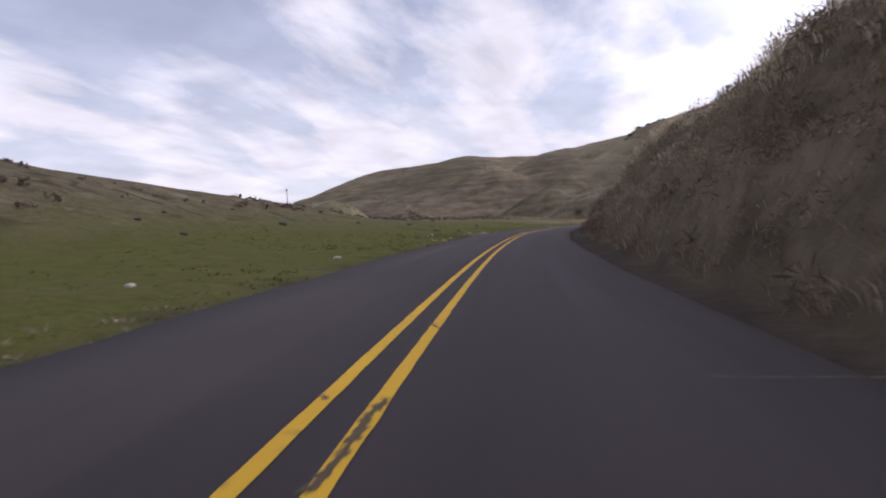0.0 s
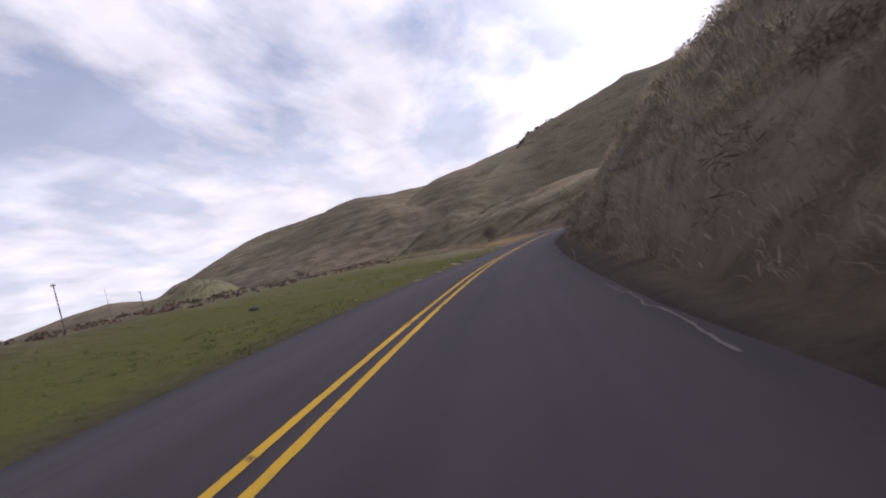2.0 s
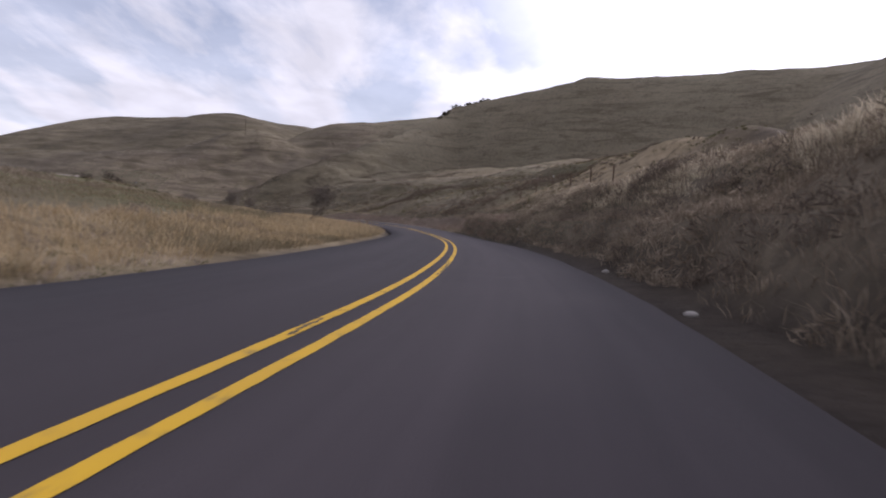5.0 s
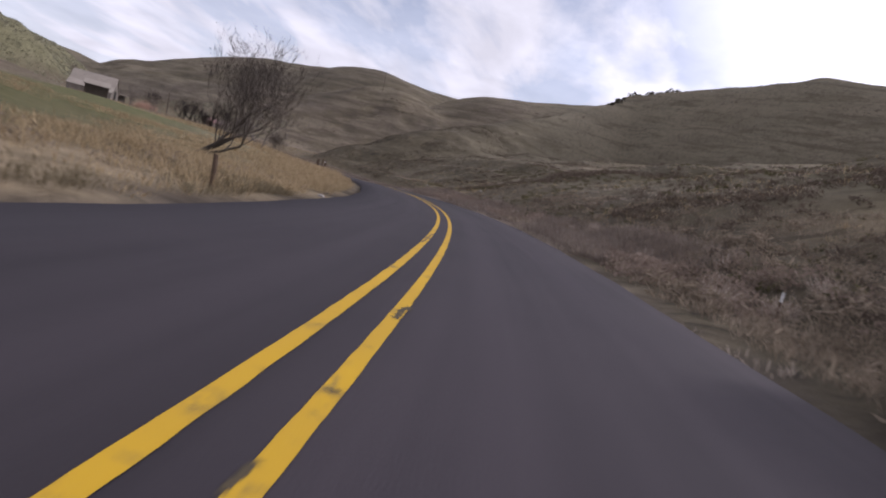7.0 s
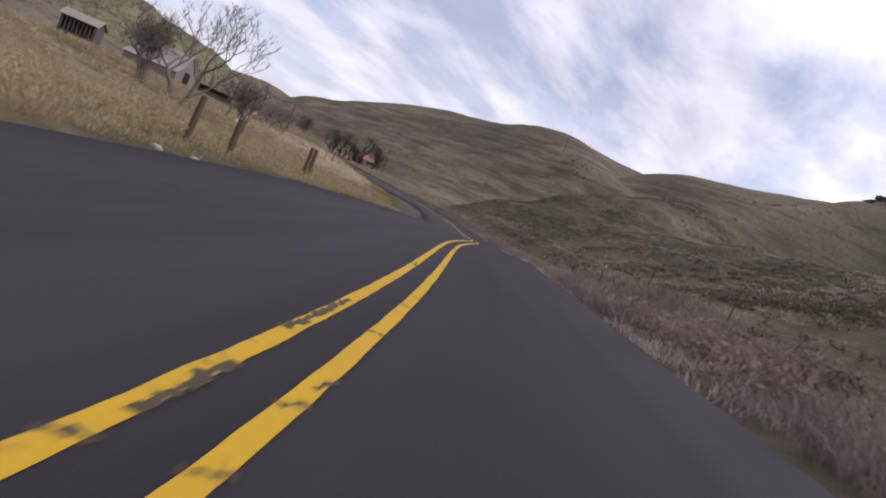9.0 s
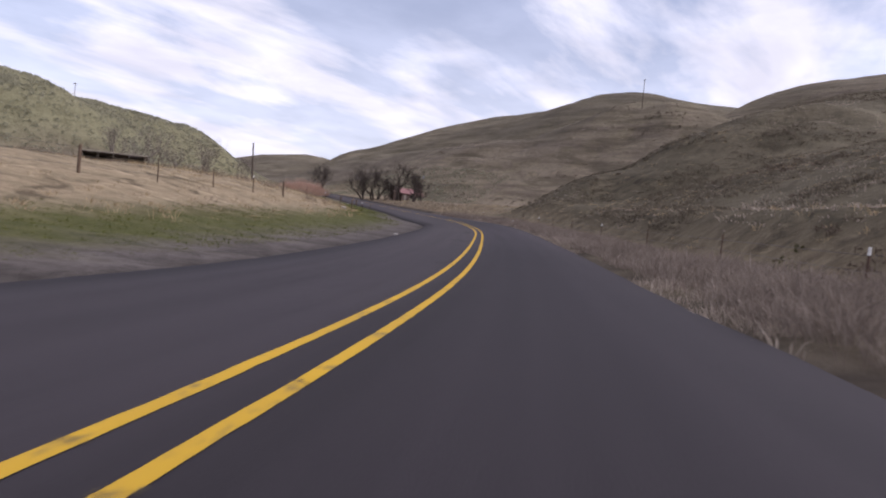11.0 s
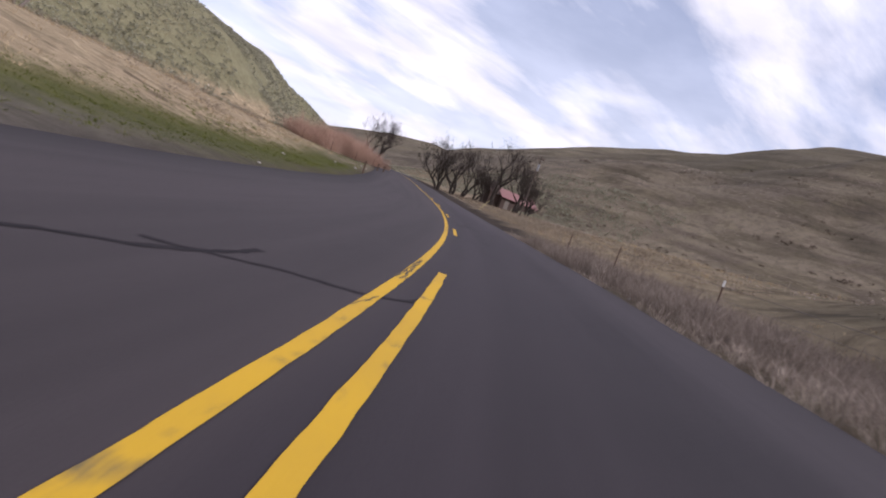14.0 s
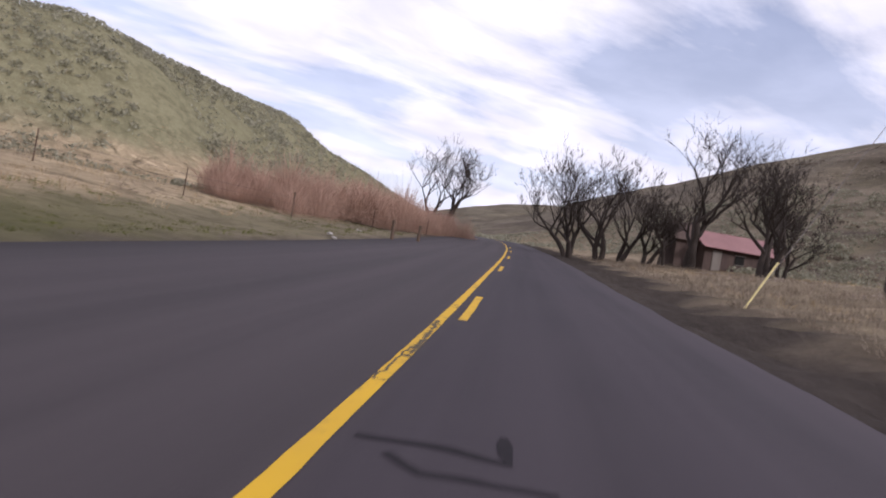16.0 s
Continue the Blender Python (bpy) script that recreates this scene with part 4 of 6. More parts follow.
for k, (s, o, l, h) in enumerate(((73.5, -2.3, 2.2, -1.3), (75.5, -2.5, 1.8, -0.6), (77, -2.4, 2.4, -1.8), (106.2, -2.4, 1.1, -1.5), (121.0, -1.9, 1.6, -1.4), (124.4, -1.7, 1.8, -1.5), (190.5, -1.3, 1.3, -0.5),
                                  (196.3, -2.0, 1.6, -1.4), (34.6, -2.3, 1.4, -1.4), (47.5, -2.2, 1.4, -1.4))):
    ob = part("dust_streak", ribbon(wander(s, o, l, h, 0.12, rng, (-3.7, 3)), 0.02, 0.005, 0.9, 420 + k), DUST)
    tagged(ob, "thin pale scratch of dust on the asphalt", "road dirt", kind="structure")


# ---------------------------------------------------------------- grass and shrubs
def leaf_material(name, c1, c2, c3, rough=0.9, patch_scale=0.25, patch_by=0.45):
    m, t, b = material(name, rough)
    g = t.nodes.new("ShaderNodeNewGeometry")
    r = t.nodes.new("ShaderNodeValToRGB")
    r.color_ramp.elements[0].color = (*c1, 1)
    r.color_ramp.elements[1].color = (*c2, 1)
    e = r.color_ramp.elements.new(0.55)
    e.color = (*c3, 1)
    t.links.new(g.outputs["Random Per Island"], r.inputs[0])
    v = coords(t)
    f = noise_fac(t, v, patch_scale, 3, 0.6, 0.3, 0.75)
    h = t.nodes.new("ShaderNodeMath"); h.operation = 'MULTIPLY'; h.inputs[1].default_value = patch_by
    t.links.new(f, h.inputs[0])
    col = mix(t, h.outputs[0], r.outputs[0], (c1[0] * 0.55, c1[1] * 0.52, c1[2] * 0.5))
    t.links.new(col, b.inputs["Base Color"])
    b.inputs["Specular IOR Level"].default_value = 0.1
    thin = t.nodes.new("ShaderNodeBsdfTranslucent")
    t.links.new(col, thin.inputs["Color"])
    ms = t.nodes.new("ShaderNodeMixShader")
    ms.inputs[0].default_value = 0.4
    t.links.new(b.outputs[0], ms.inputs[1]); t.links.new(thin.outputs[0], ms.inputs[2])
    t.links.new(ms.outputs[0], t.nodes["Material Output"].inputs["Surface"])
    return m


PALE_GRASS = leaf_material("pale_dry_grass", (0.28, 0.232, 0.19), (0.48, 0.405, 0.335), (0.38, 0.315, 0.258))
VERGE_GRASS = leaf_material("verge_dry_grass", (0.175, 0.142, 0.118), (0.35, 0.29, 0.245), (0.25, 0.207, 0.173), 0.9, 0.55, 0.75)
KNOLL_GRASS = leaf_material("olive_dry_grass", (0.165, 0.135, 0.083), (0.30, 0.245, 0.16), (0.225, 0.185, 0.118))
TAN_GRASS = leaf_material("tan_dry_grass", (0.31, 0.235, 0.138), (0.51, 0.395, 0.24), (0.40, 0.305, 0.182))
BROWN_BRUSH = leaf_material("brown_brush", (0.085, 0.065, 0.051), (0.19, 0.148, 0.11), (0.13, 0.101, 0.077))
OLIVE_BRUSH = leaf_material("olive_brush", (0.07, 0.065, 0.034), (0.155, 0.136, 0.07), (0.105, 0.095, 0.048))
BANK_GRASS = leaf_material("bank_dry_grass", (0.17, 0.137, 0.102), (0.44, 0.36, 0.27), (0.29, 0.236, 0.177), 0.9, 0.5, 0.75)
GREEN_GRASS = leaf_material("green_grass", (0.038, 0.048, 0.009), (0.085, 0.087, 0.020), (0.056, 0.064, 0.013))
BANK_TWIGS = leaf_material("brown_twigs", (0.075, 0.060, 0.048), (0.24, 0.19, 0.147), (0.14, 0.112, 0.088))
# pale grass, lightened further for the backlight along the bank's crest
CREST_GRASS = leaf_material("crest_dry_grass", (0.40, 0.34, 0.24), (0.66, 0.57, 0.43), (0.53, 0.455, 0.34))
BANK_STRAW = leaf_material("bank_straw", (0.18, 0.15, 0.105), (0.42, 0.355, 0.26), (0.30, 0.25, 0.18), 0.9, 0.6, 0.6)
LAWN_GRASS = leaf_material("lawn_grass", (0.068, 0.082, 0.014), (0.15, 0.155, 0.034), (0.10, 0.114, 0.022))
MOUND = leaf_material("dry_rabbitbrush", (0.19, 0.146, 0.117), (0.32, 0.25, 0.20), (0.25, 0.193, 0.156))
SPUR_BRUSH = leaf_material("spur_brush_twigs", (0.10, 0.085, 0.062), (0.23, 0.19, 0.14), (0.16, 0.135, 0.10))
SAGE = leaf_material("sagebrush_leaves", (0.22, 0.212, 0.15), (0.37, 0.352, 0.265), (0.29, 0.278, 0.20))
DARK_SHRUB = leaf_material("dark_shrub_leaves", (0.05, 0.046, 0.036), (0.11, 0.098, 0.075), (0.078, 0.07, 0.053))
RED_TWIG = leaf_material("red_willow_twigs", (0.40, 0.26, 0.195), (0.52, 0.37, 0.285), (0.46, 0.31, 0.235))


def raw_mesh(name, co, tri, mat, label, category):
    me = bpy.data.meshes.new(name)
    me.vertices.add(len(co)); me.vertices.foreach_set("co", co.astype(np.float32).ravel())
    me.loops.add(tri.size); me.loops.foreach_set("vertex_index", tri.astype(np.int32).ravel())
    me.polygons.add(len(tri)); me.polygons.foreach_set("loop_start", np.arange(0, tri.size, tri.shape[1], dtype=np.int32))
    me.update(calc_edges=True)
    me.materials.append(mat)
    return tagged(new(name, me), label, category, kind="stuff")


def grass_field(name, x, y, height, blades, spread, width, mat, label, seed, lean=0.7, lift=0.0):
    """Bunches at the places given: each a fountain of thin blades that bend outwards and droop."""
    r = np.random.RandomState(seed)
    n = len(x) * blades
    a = r.uniform(0, 2 * np.pi, n)
    q = np.sqrt(r.uniform(0, 1, n))
    bx = np.repeat(x, blades) + np.cos(a) * q * spread
    by = np.repeat(y, blades) + np.sin(a) * q * spread
    bz = np.repeat(surface(x, y), blades) - 0.03 + lift
    h = np.repeat(height * r.uniform(0.7, 1.3, len(x)), blades) * (1.1 - 0.5 * q) * r.uniform(0.6, 1.15, n)
    a = a + r.normal(0, 0.5, n)
    ln = lean * h * (0.25 + 0.9 * q) * r.uniform(0.5, 1.4, n)
    face = a + np.pi / 2 + r.uniform(-0.8, 0.8, n)
    w = width * r.uniform(0.6, 1.3, n)
    dx, dy = np.cos(a), np.sin(a)
    fx, fy = np.cos(face) * w / 2, np.sin(face) * w / 2
    p0 = np.stack([bx, by, bz], 1)
    mx, my, mz = bx + dx * ln * 0.36, by + dy * ln * 0.36, bz + h * 0.6
    p1 = np.stack([mx - fx, my - fy, mz], 1)
    p2 = np.stack([mx + fx, my + fy, mz], 1)
    p4 = np.stack([bx + dx * ln, by + dy * ln, bz + h * r.uniform(0.75, 1.05, n)], 1)
    co = np.stack([p0, p1, p2, p4], 1).reshape(-1, 3)
    k = np.arange(n)[:, None] * 4
    tri = np.concatenate([k + [[0, 2, 1]], k + [[1, 2, 3]]])
    return raw_mesh(name, co, tri, mat, label, "grass")


def shrub_field(name, x, y, radius, leaves, leaf, mat, label, seed, squash=0.75, category="shrub", slim=0.7):
    """Low shrubs: a rough dome of small leaf clumps with gaps, on short stems."""
    r = np.random.RandomState(seed)
    n = len(x) * leaves
    u = r.uniform(0, 2 * np.pi, n)
    c = r.uniform(-0.1, 1.0, n)
    rad = np.repeat(radius, leaves) * r.uniform(0.55, 1.08, n)
    sx = np.sqrt(np.clip(1 - c * c, 0, 1))
    bx = np.repeat(x, leaves) + rad * sx * np.cos(u)
    by = np.repeat(y, leaves) + rad * sx * np.sin(u)
    bz = np.repeat(surface(x, y) - 0.05, leaves) + rad * (c * squash + 0.12) * 1.1
    size = leaf * np.repeat(radius / np.mean(radius), leaves) * r.uniform(0.6, 1.4, n)
    e1 = r.randn(n, 3); e1 /= np.linalg.norm(e1, axis=1)[:, None]
    e2 = r.randn(n, 3); e2 -= (e1 * e2).sum(1)[:, None] * e1; e2 /= np.linalg.norm(e2, axis=1)[:, None]
    e1, e2 = e1 * size[:, None], e2 * size[:, None] * slim
    p = np.stack([bx, by, bz], 1)
    co = np.stack([p - e1, p + e2 * 0.9, p + e1, p - e2], 1).reshape(-1, 3)
    k = np.arange(n)[:, None] * 4
    tri = np.concatenate([k + [[0, 1, 2]], k + [[0, 2, 3]]])
    return raw_mesh(name, co, tri, mat, label, category)


def along(n, s0, s1, o0, o1, seed, clump=None, power=1.0):
    """Random places in a stretch of the verge; clump keeps the patches where the noise is high."""
    r = np.random.RandomState(seed)
    s = r.uniform(s0, s1, n)
    f = r.uniform(0, 1, n) ** power
    o = o0 + (o1 - o0) * f
    o = np.where(o > 0, o + edge_left(s) - 3.35, o - edge_right(s) + 3.75)
    p = road_place(s, o)
    x, y = p[:, 0], p[:, 1]
    if clump:
        keep = fbm(x, y, clump[0], 3, seed + 50) > clump[1] + r.uniform(-0.15, 0.15, n)
        x, y = x[keep], y[keep]
    return x, y


def heights(x, y, lo, hi, size, seed):
    f = np.clip(0.5 + fbm(x, y, size, 3, seed) * 0.9, 0, 1)
    return lo + (hi - lo) * f


R = np.random.RandomState
# right verge: mounds of soft pale grass between road and fence
x, y = along(11000, 262, 472, -4.5, -9.5, 101, None, 1.25)
grass_field("verge_grass", x, y, heights(x, y, 0.25, 0.85, 3.5, 1), 20, 0.34, 0.02, VERGE_GRASS, "soft mounds of pale dry grass along the road's edge", 1, 0.9)
x, y = along(3000, 462, 565, -7.7, -17, 131, None, 1.2)
grass_field("verge_grass", x, y, heights(x, y, 0.2, 0.6, 5, 31), 14, 0.26, 0.018, BANK_GRASS, "pale dry grass beyond the eroded shoulder", 41, 0.9)
x, y = along(6000, 244, 560, -8.5, -40, 102, (12, -0.12), 1.4)
grass_field("rough_grass", x, y, heights(x, y, 0.15, 0.45, 9, 2), 10, 0.3, 0.028, TAN_GRASS, "patchy dry bunch grass on the low ground", 2, 0.95)
x, y = along(3200, 240, 375, -6.5, -44, 103, (9, -0.03), 1.1)
shrub_field("low_brush", x, y, heights(x, y, 0.2, 0.5, 7, 3), 26, 0.11, BROWN_BRUSH, "low brown weeds and brush beyond the verge", 3, 0.6, slim=0.25)
x, y = along(4200, 224, 375, -7, -48, 133, (11, -0.02), 1.1)
shrub_field("olive_weeds", x, y, heights(x, y, 0.2, 0.45, 7, 33), 20, 0.10, OLIVE_BRUSH, "low olive weeds on the slope", 43, 0.5, slim=0.35)
x, y = along(2600, 178, 300, -4.8, -14, 134, (4, -0.1))
shrub_field("verge_brush", x, y, heights(x, y, 0.2, 0.5, 5, 34), 44, 0.095, BANK_GRASS, "brown leafless weeds on the end of the bank", 44, 0.75, slim=0.2)
x, y = along(4200, 225, 305, -4.6, -15, 147, (4, -0.2))
grass_field("verge_weeds", x, y, heights(x, y, 0.15, 0.5, 4, 65), 12, 0.3, 0.02, BANK_GRASS, "brown and tan dry weeds beside the road", 65, 0.9)
x, y = along(26, 248, 300, -5.2, -9, 148)
grass_field("pale_tufts", x, y, heights(x, y, 0.5, 0.8, 3, 66), 120, 0.3, 0.018, PALE_GRASS, "single pale tufts of tall dry grass", 66, 0.7)
x, y = along(420, 226, 330, -5.0, -8.5, 141, (7, -0.2), 1.2)
shrub_field("verge_mounds", x, y, heights(x, y, 0.3, 0.75, 6, 51), 130, 0.05, MOUND, "soft rounded mounds of pinkish dry rabbitbrush along the verge", 51, 0.85)
x, y = along(2600, 250, 330, -11, -30, 142, (12, 0.0))
shrub_field("dark_brush", x, y, heights(x, y, 0.3, 0.7, 9, 52), 26, 0.12, BROWN_BRUSH, "dark leafless brush on the slope beyond the verge", 52, 0.6, slim=0.25)
# brush on the spur, thickened to darken its shaded face as well
x, y = along(6500, 392, 452, -12, -95, 143, (12, -0.12), 1.2)
shrub_field("spur_brush", x, y, heights(x, y, 0.25, 0.65, 9, 53), 16, 0.13, SPUR_BRUSH, "dark olive-brown brush covering the spur beyond the fence", 53, 0.55, slim=0.35)
x, y = along(1700, 250, 456, -3.9, -5.0, 144, (5, -0.15))
grass_field("edge_grass", x, y, heights(x, y, 0.12, 0.5, 4, 54), 12, 0.22, 0.022, PALE_GRASS, "pale dry grass growing up to the asphalt's edge", 54, 0.9)
# left verge
x, y = along(12500, 258, 345, 4.4, 30, 146, (6, 0.03), 1.3)
grass_field("bank_grass", x, y, heights(x, y, 0.15, 0.55, 6, 64), 12, 0.3, 0.019, TAN_GRASS, "golden dry grass on the slope by the gate posts", 64, 0.9)
x, y = along(4200, 178, 345, 4.2, 10.5, 150, (5, -0.35), 1.2)
grass_field("edge_grass", x, y, heights(x, y, 0.25, 0.7, 4, 68), 14, 0.3, 0.019, TAN_GRASS, "tall tan dry grass along the foot of the slope", 68, 0.9)
x, y = along(420, 272, 345, 5.2, 15, 149, (6, -0.1), 1.2)
shrub_field("golden_mounds", x, y, heights(x, y, 0.35, 0.85, 6, 67), 90, 0.12, TAN_GRASS, "soft golden mounds of dry grass on the slope", 67, 0.8, slim=0.12)
x, y = along(12000, 172, 262, 4.4, 30, 104, (6, 0.0), 2.0)
grass_field("bank_grass", x, y, heights(x, y, 0.12, 0.5, 6, 4), 11, 0.3, 0.019, KNOLL_GRASS, "olive-tan dry grass on the roadside slope", 4, 0.9)
x, y = along(2000, 180, 268, 5.5, 45, 105, (7, 0.05))
shrub_field("bank_brush", x, y, heights(x, y, 0.2, 0.5, 7, 5), 44, 0.10, BANK_GRASS, "brown brush among the dry grass", 5, 0.7, slim=0.14)
x, y = along(900, 190, 300, 10, 40, 135, (12, 0.0))
shrub_field("knoll_weeds", x, y, heights(x, y, 0.15, 0.35, 7, 35), 34, 0.09, OLIVE_BRUSH, "low green-brown weeds on the knoll", 45, 0.5, slim=0.2)
x, y = along(6500, 350, 565, 9.0, 46, 106, (14, -0.2))
grass_field("field_grass", x, y, heights(x, y, 0.15, 0.5, 8, 6), 10, 0.3, 0.024, TAN_GRASS, "dry tan grass in the field by the fence", 6, 0.9)
x, y = along(700, 352, 520, 12, 42, 136, (9, 0.05))
shrub_field("field_brush", x, y, heights(x, y, 0.3, 0.8, 7, 36), 70, 0.11, BANK_GRASS, "brown dry brush in the field", 46, 0.8, slim=0.13)
x, y = along(4200, 355, 460, 5.4, 12, 107)
grass_field("short_grass", x, y, heights(x, y, 0.04, 0.12, 5, 7), 9, 0.2, 0.02, LAWN_GRASS, "short green grass strip by the road", 7, 1.0)
x, y = along(3000, 440, 560, 4.8, 13, 137, (6, -0.3))
grass_field("short_grass", x, y, heights(x, y, 0.05, 0.2, 5, 37), 9, 0.2, 0.02, LAWN_GRASS, "short green and tan grass at the road's edge", 47, 1.0)
x, y = along(4200, 20, 190, 3.7, 18, 108, None, 1.7)
grass_field("meadow_grass", x, y, heights(x, y, 0.04, 0.15, 5, 8), 9, 0.2, 0.02, GREEN_GRASS, "short green meadow grass beside the road", 8, 1.0)
x, y = along(700, 20, 190, 3.6, 4.9, 109, (8, 0.0))
grass_field("meadow_edge_grass", x, y, heights(x, y, 0.08, 0.28, 5, 9), 14, 0.16, 0.018, PALE_GRASS, "pale dry tufts at the meadow's edge", 9, 0.9)
# cut bank
x, y = along(22000, 8, 255, -4.8, -13.5, 110, (4, -0.45), 1.0)
grass_field("cut_bank_grass", x, y, heights(x, y, 0.18, 0.55, 3, 10), 11, 0.3, 0.022, BANK_GRASS, "brown dry grass on the steep cut bank", 10, 1.1)
x, y = along(6500, 8, 250, -8.0, -16, 111, (5, -0.1))
grass_field("bank_top_grass", x, y, heights(x, y, 0.3, 0.85, 6, 11), 22, 0.34, 0.024, CREST_GRASS, "tall pale bunch grass at the bank's top", 11, 0.8)
x, y = along(1900, 8, 250, -6.5, -14, 145, (3.5, -0.1))
shrub_field("bank_mounds", x, y, heights(x, y, 0.3, 0.75, 4, 55), 80, 0.10, BANK_STRAW, "soft pale mounds of dry brush on the cut bank", 55, 0.9, slim=0.13)
x, y = along(2300, 8, 230, -4.9, -14, 112, (3.5, -0.1))
shrub_field("cut_bank_brush", x, y, heights(x, y, 0.3, 0.8, 4, 12), 80, 0.10, BANK_TWIGS, "brown leafless brush on the cut bank", 12, slim=0.13)
# sagebrush on the western hill
r = R(31)
x, y = r.uniform(-310, -150, 52000), r.uniform(165, 345, 52000)
h = ground(x, y)
keep = (h > 3.2 + 1.6 * fbm(x, y, 30, 2, 40)) & (fbm(x, y, 14, 3, 41) > -0.45)
x, y = x[keep][:18500], y[keep][:18500]
shrub_field("sagebrush", x, y, heights(x, y, 0.28, 0.6, 12, 13), 14, 0.16, SAGE, "grey-green sagebrush covering the hillside", 13, 0.8, slim=0.45)
# sage on the southern rise
x, y = r.uniform(-140, -22, 9000), r.uniform(-175, 30, 9000)
keep = (fbm(x, y, 22, 3, 42) > -0.1) & (road_near(x, y)[1] > 22)
x, y = x[keep][:2600], y[keep][:2600]
shrub_field("sagebrush", x, y, heights(x, y, 0.2, 0.5, 12, 14), 14, 0.13, BROWN_BRUSH, "grey-brown sagebrush on the low rise", 14, 0.7)
# far line of brush beyond the meadow
x, y = r.uniform(-330, -110, 160), r.uniform(60, 110, 160)
shrub_field("far_shrubs", x, y, heights(x, y, 0.3, 0.8, 20, 15), 40, 0.14, DARK_SHRUB, "dark shrubs far beyond the meadow", 15, 0.9)
# juniper scrub along the eastern crest
x = r.uniform(-6, 26, 46); y = np.interp(x, [-6, 6, 26], [379, 396, 383]) + r.uniform(-4, 4, 46)
shrub_field("crest_scrub", x, y, r.uniform(0.5, 1.5, 46), 40, 0.3, DARK_SHRUB, "dark scrub trees along the hill's crest", 16, 1.0)
# bunch grass over the slopes that face the road
x, y = r.uniform(-210, 110, 90000), r.uniform(90, 430, 90000)
s_, o_, z_ = road_near(x, y)
keep = (o_ < -12) & (o_ > -95) & (fbm(x, y, 10, 3, 43) > 0.0)
x, y = x[keep][:13000], y[keep][:13000]
grass_field("slope_grass", x, y, heights(x, y, 0.15, 0.42, 10, 16), 6, 0.4, 0.06, PALE_GRASS, "scattered bunch grass over the hillsides", 17, 1.0)
x, y = r.uniform(-200, 150, 40000), r.uniform(40, 430, 40000)
s_, o_, z_ = road_near(x, y)
keep = (o_ < -22) & (fbm(x, y, 22, 3, 44) + 0.35 * np.sin(surface(x, y) * 1.15 + 4 * fbm(x, y, 50, 3, 45)) > 0.12)
x, y = x[keep][:4500], y[keep][:4500]
shrub_field("slope_brush", x, y, heights(x, y, 0.25, 0.7, 10, 17), 14, 0.2, BROWN_BRUSH, "dark low brush in the folds of the hills", 18, 0.35, slim=0.3)
# red willow thicket beyond the fence: rounded domes of fine stems
f_ = r.uniform(0.12, 1, 110)
x = -169 - 20 * f_ + r.normal(0, 1.6, 110); y = 266 + 30 * f_ + r.normal(0, 1.6, 110)
top = r.uniform(3.4, 5.2, 110) * np.interp(f_, [0, 0.12, 0.3, 0.6, 1], [0.4, 0.5, 0.85, 0.85, 0.5])
grass_field("willow_thicket", x, y, top, 220, 0.9, 0.03, RED_TWIG, "dense rounded thicket of reddish leafless willow stems", 19, 0.5)
shrub_field("willow_thicket", x, y, top * 0.62, 420, 0.10, RED_TWIG, "fine reddish twigs of the willow thicket", 20, 1.05, slim=0.16)


# ---------------------------------------------------------------- materials of things
GREY_WOOD = two_tone("weathered_grey_boards", (0.17, 0.145, 0.12), (0.25, 0.22, 0.19), (0.12, 0.105, 0.09), 0.5, 5, 0.9, 0, 0.5, 0.02, (6, 6, 0.4))
DARK_WOOD = two_tone("dark_weathered_wood", (0.075, 0.058, 0.045), (0.12, 0.095, 0.075), (0.045, 0.035, 0.028), 1.2, 9, 0.9, 0, 0.5, 0.015, (3, 3, 0.4))
BROWN_POST = two_tone("brown_post_wood", (0.085, 0.055, 0.038), (0.14, 0.095, 0.065), (0.05, 0.034, 0.025), 2.5, 16, 0.9, 0, 0.5, 0.01, (2, 2, 0.3))
POLE_WOOD = two_tone("pole_wood", (0.075, 0.057, 0.044), (0.115, 0.09, 0.072), (0.05, 0.039, 0.032), 1.0, 12, 0.85, 0, 0.4, 0.01, (2, 2, 0.15))
BARN_ROOF = two_tone("weathered_shingle_roof", (0.26, 0.225, 0.19), (0.35, 0.305, 0.26), (0.15, 0.125, 0.10), 0.35, 4, 0.85, 0, 0.5, 0.03)
RED_ROOF = two_tone("red_metal_roof", (0.19, 0.085, 0.08), (0.24, 0.115, 0.105), (0.13, 0.06, 0.056), 0.4, 6, 0.5, 0.0, 0.25, 0.01)
DARK_WALL = two_tone("dark_board_wall", (0.075, 0.05, 0.042), (0.11, 0.075, 0.06), (0.045, 0.034, 0.03), 0.7, 6, 0.9, 0, 0.4, 0.02, (4, 4, 0.4))
# near-black sheets on solid walls: the shade of doorway and windows as colour
DARK_INSIDE = two_tone("dark_opening", (0.008, 0.007, 0.006), (0.012, 0.01, 0.009), (0.015, 0.013, 0.012), 1, 5, 0.95)
BARK = two_tone("grey_brown_bark", (0.035, 0.026, 0.021), (0.06, 0.046, 0.038), (0.02, 0.016, 0.013), 2.0, 14, 0.95, 0, 0.6, 0.02, (1, 1, 0.3))
WILLOW_BARK = two_tone("brown_willow_bark", (0.075, 0.06, 0.05), (0.12, 0.10, 0.085), (0.05, 0.04, 0.033), 2.0, 14, 0.95, 0, 0.5, 0.01, (1, 1, 0.3))
PALE_BARK = two_tone("pale_bark", (0.145, 0.12, 0.10), (0.20, 0.17, 0.145), (0.09, 0.075, 0.06), 2.0, 14, 0.95, 0, 0.6, 0.02, (1, 1, 0.3))
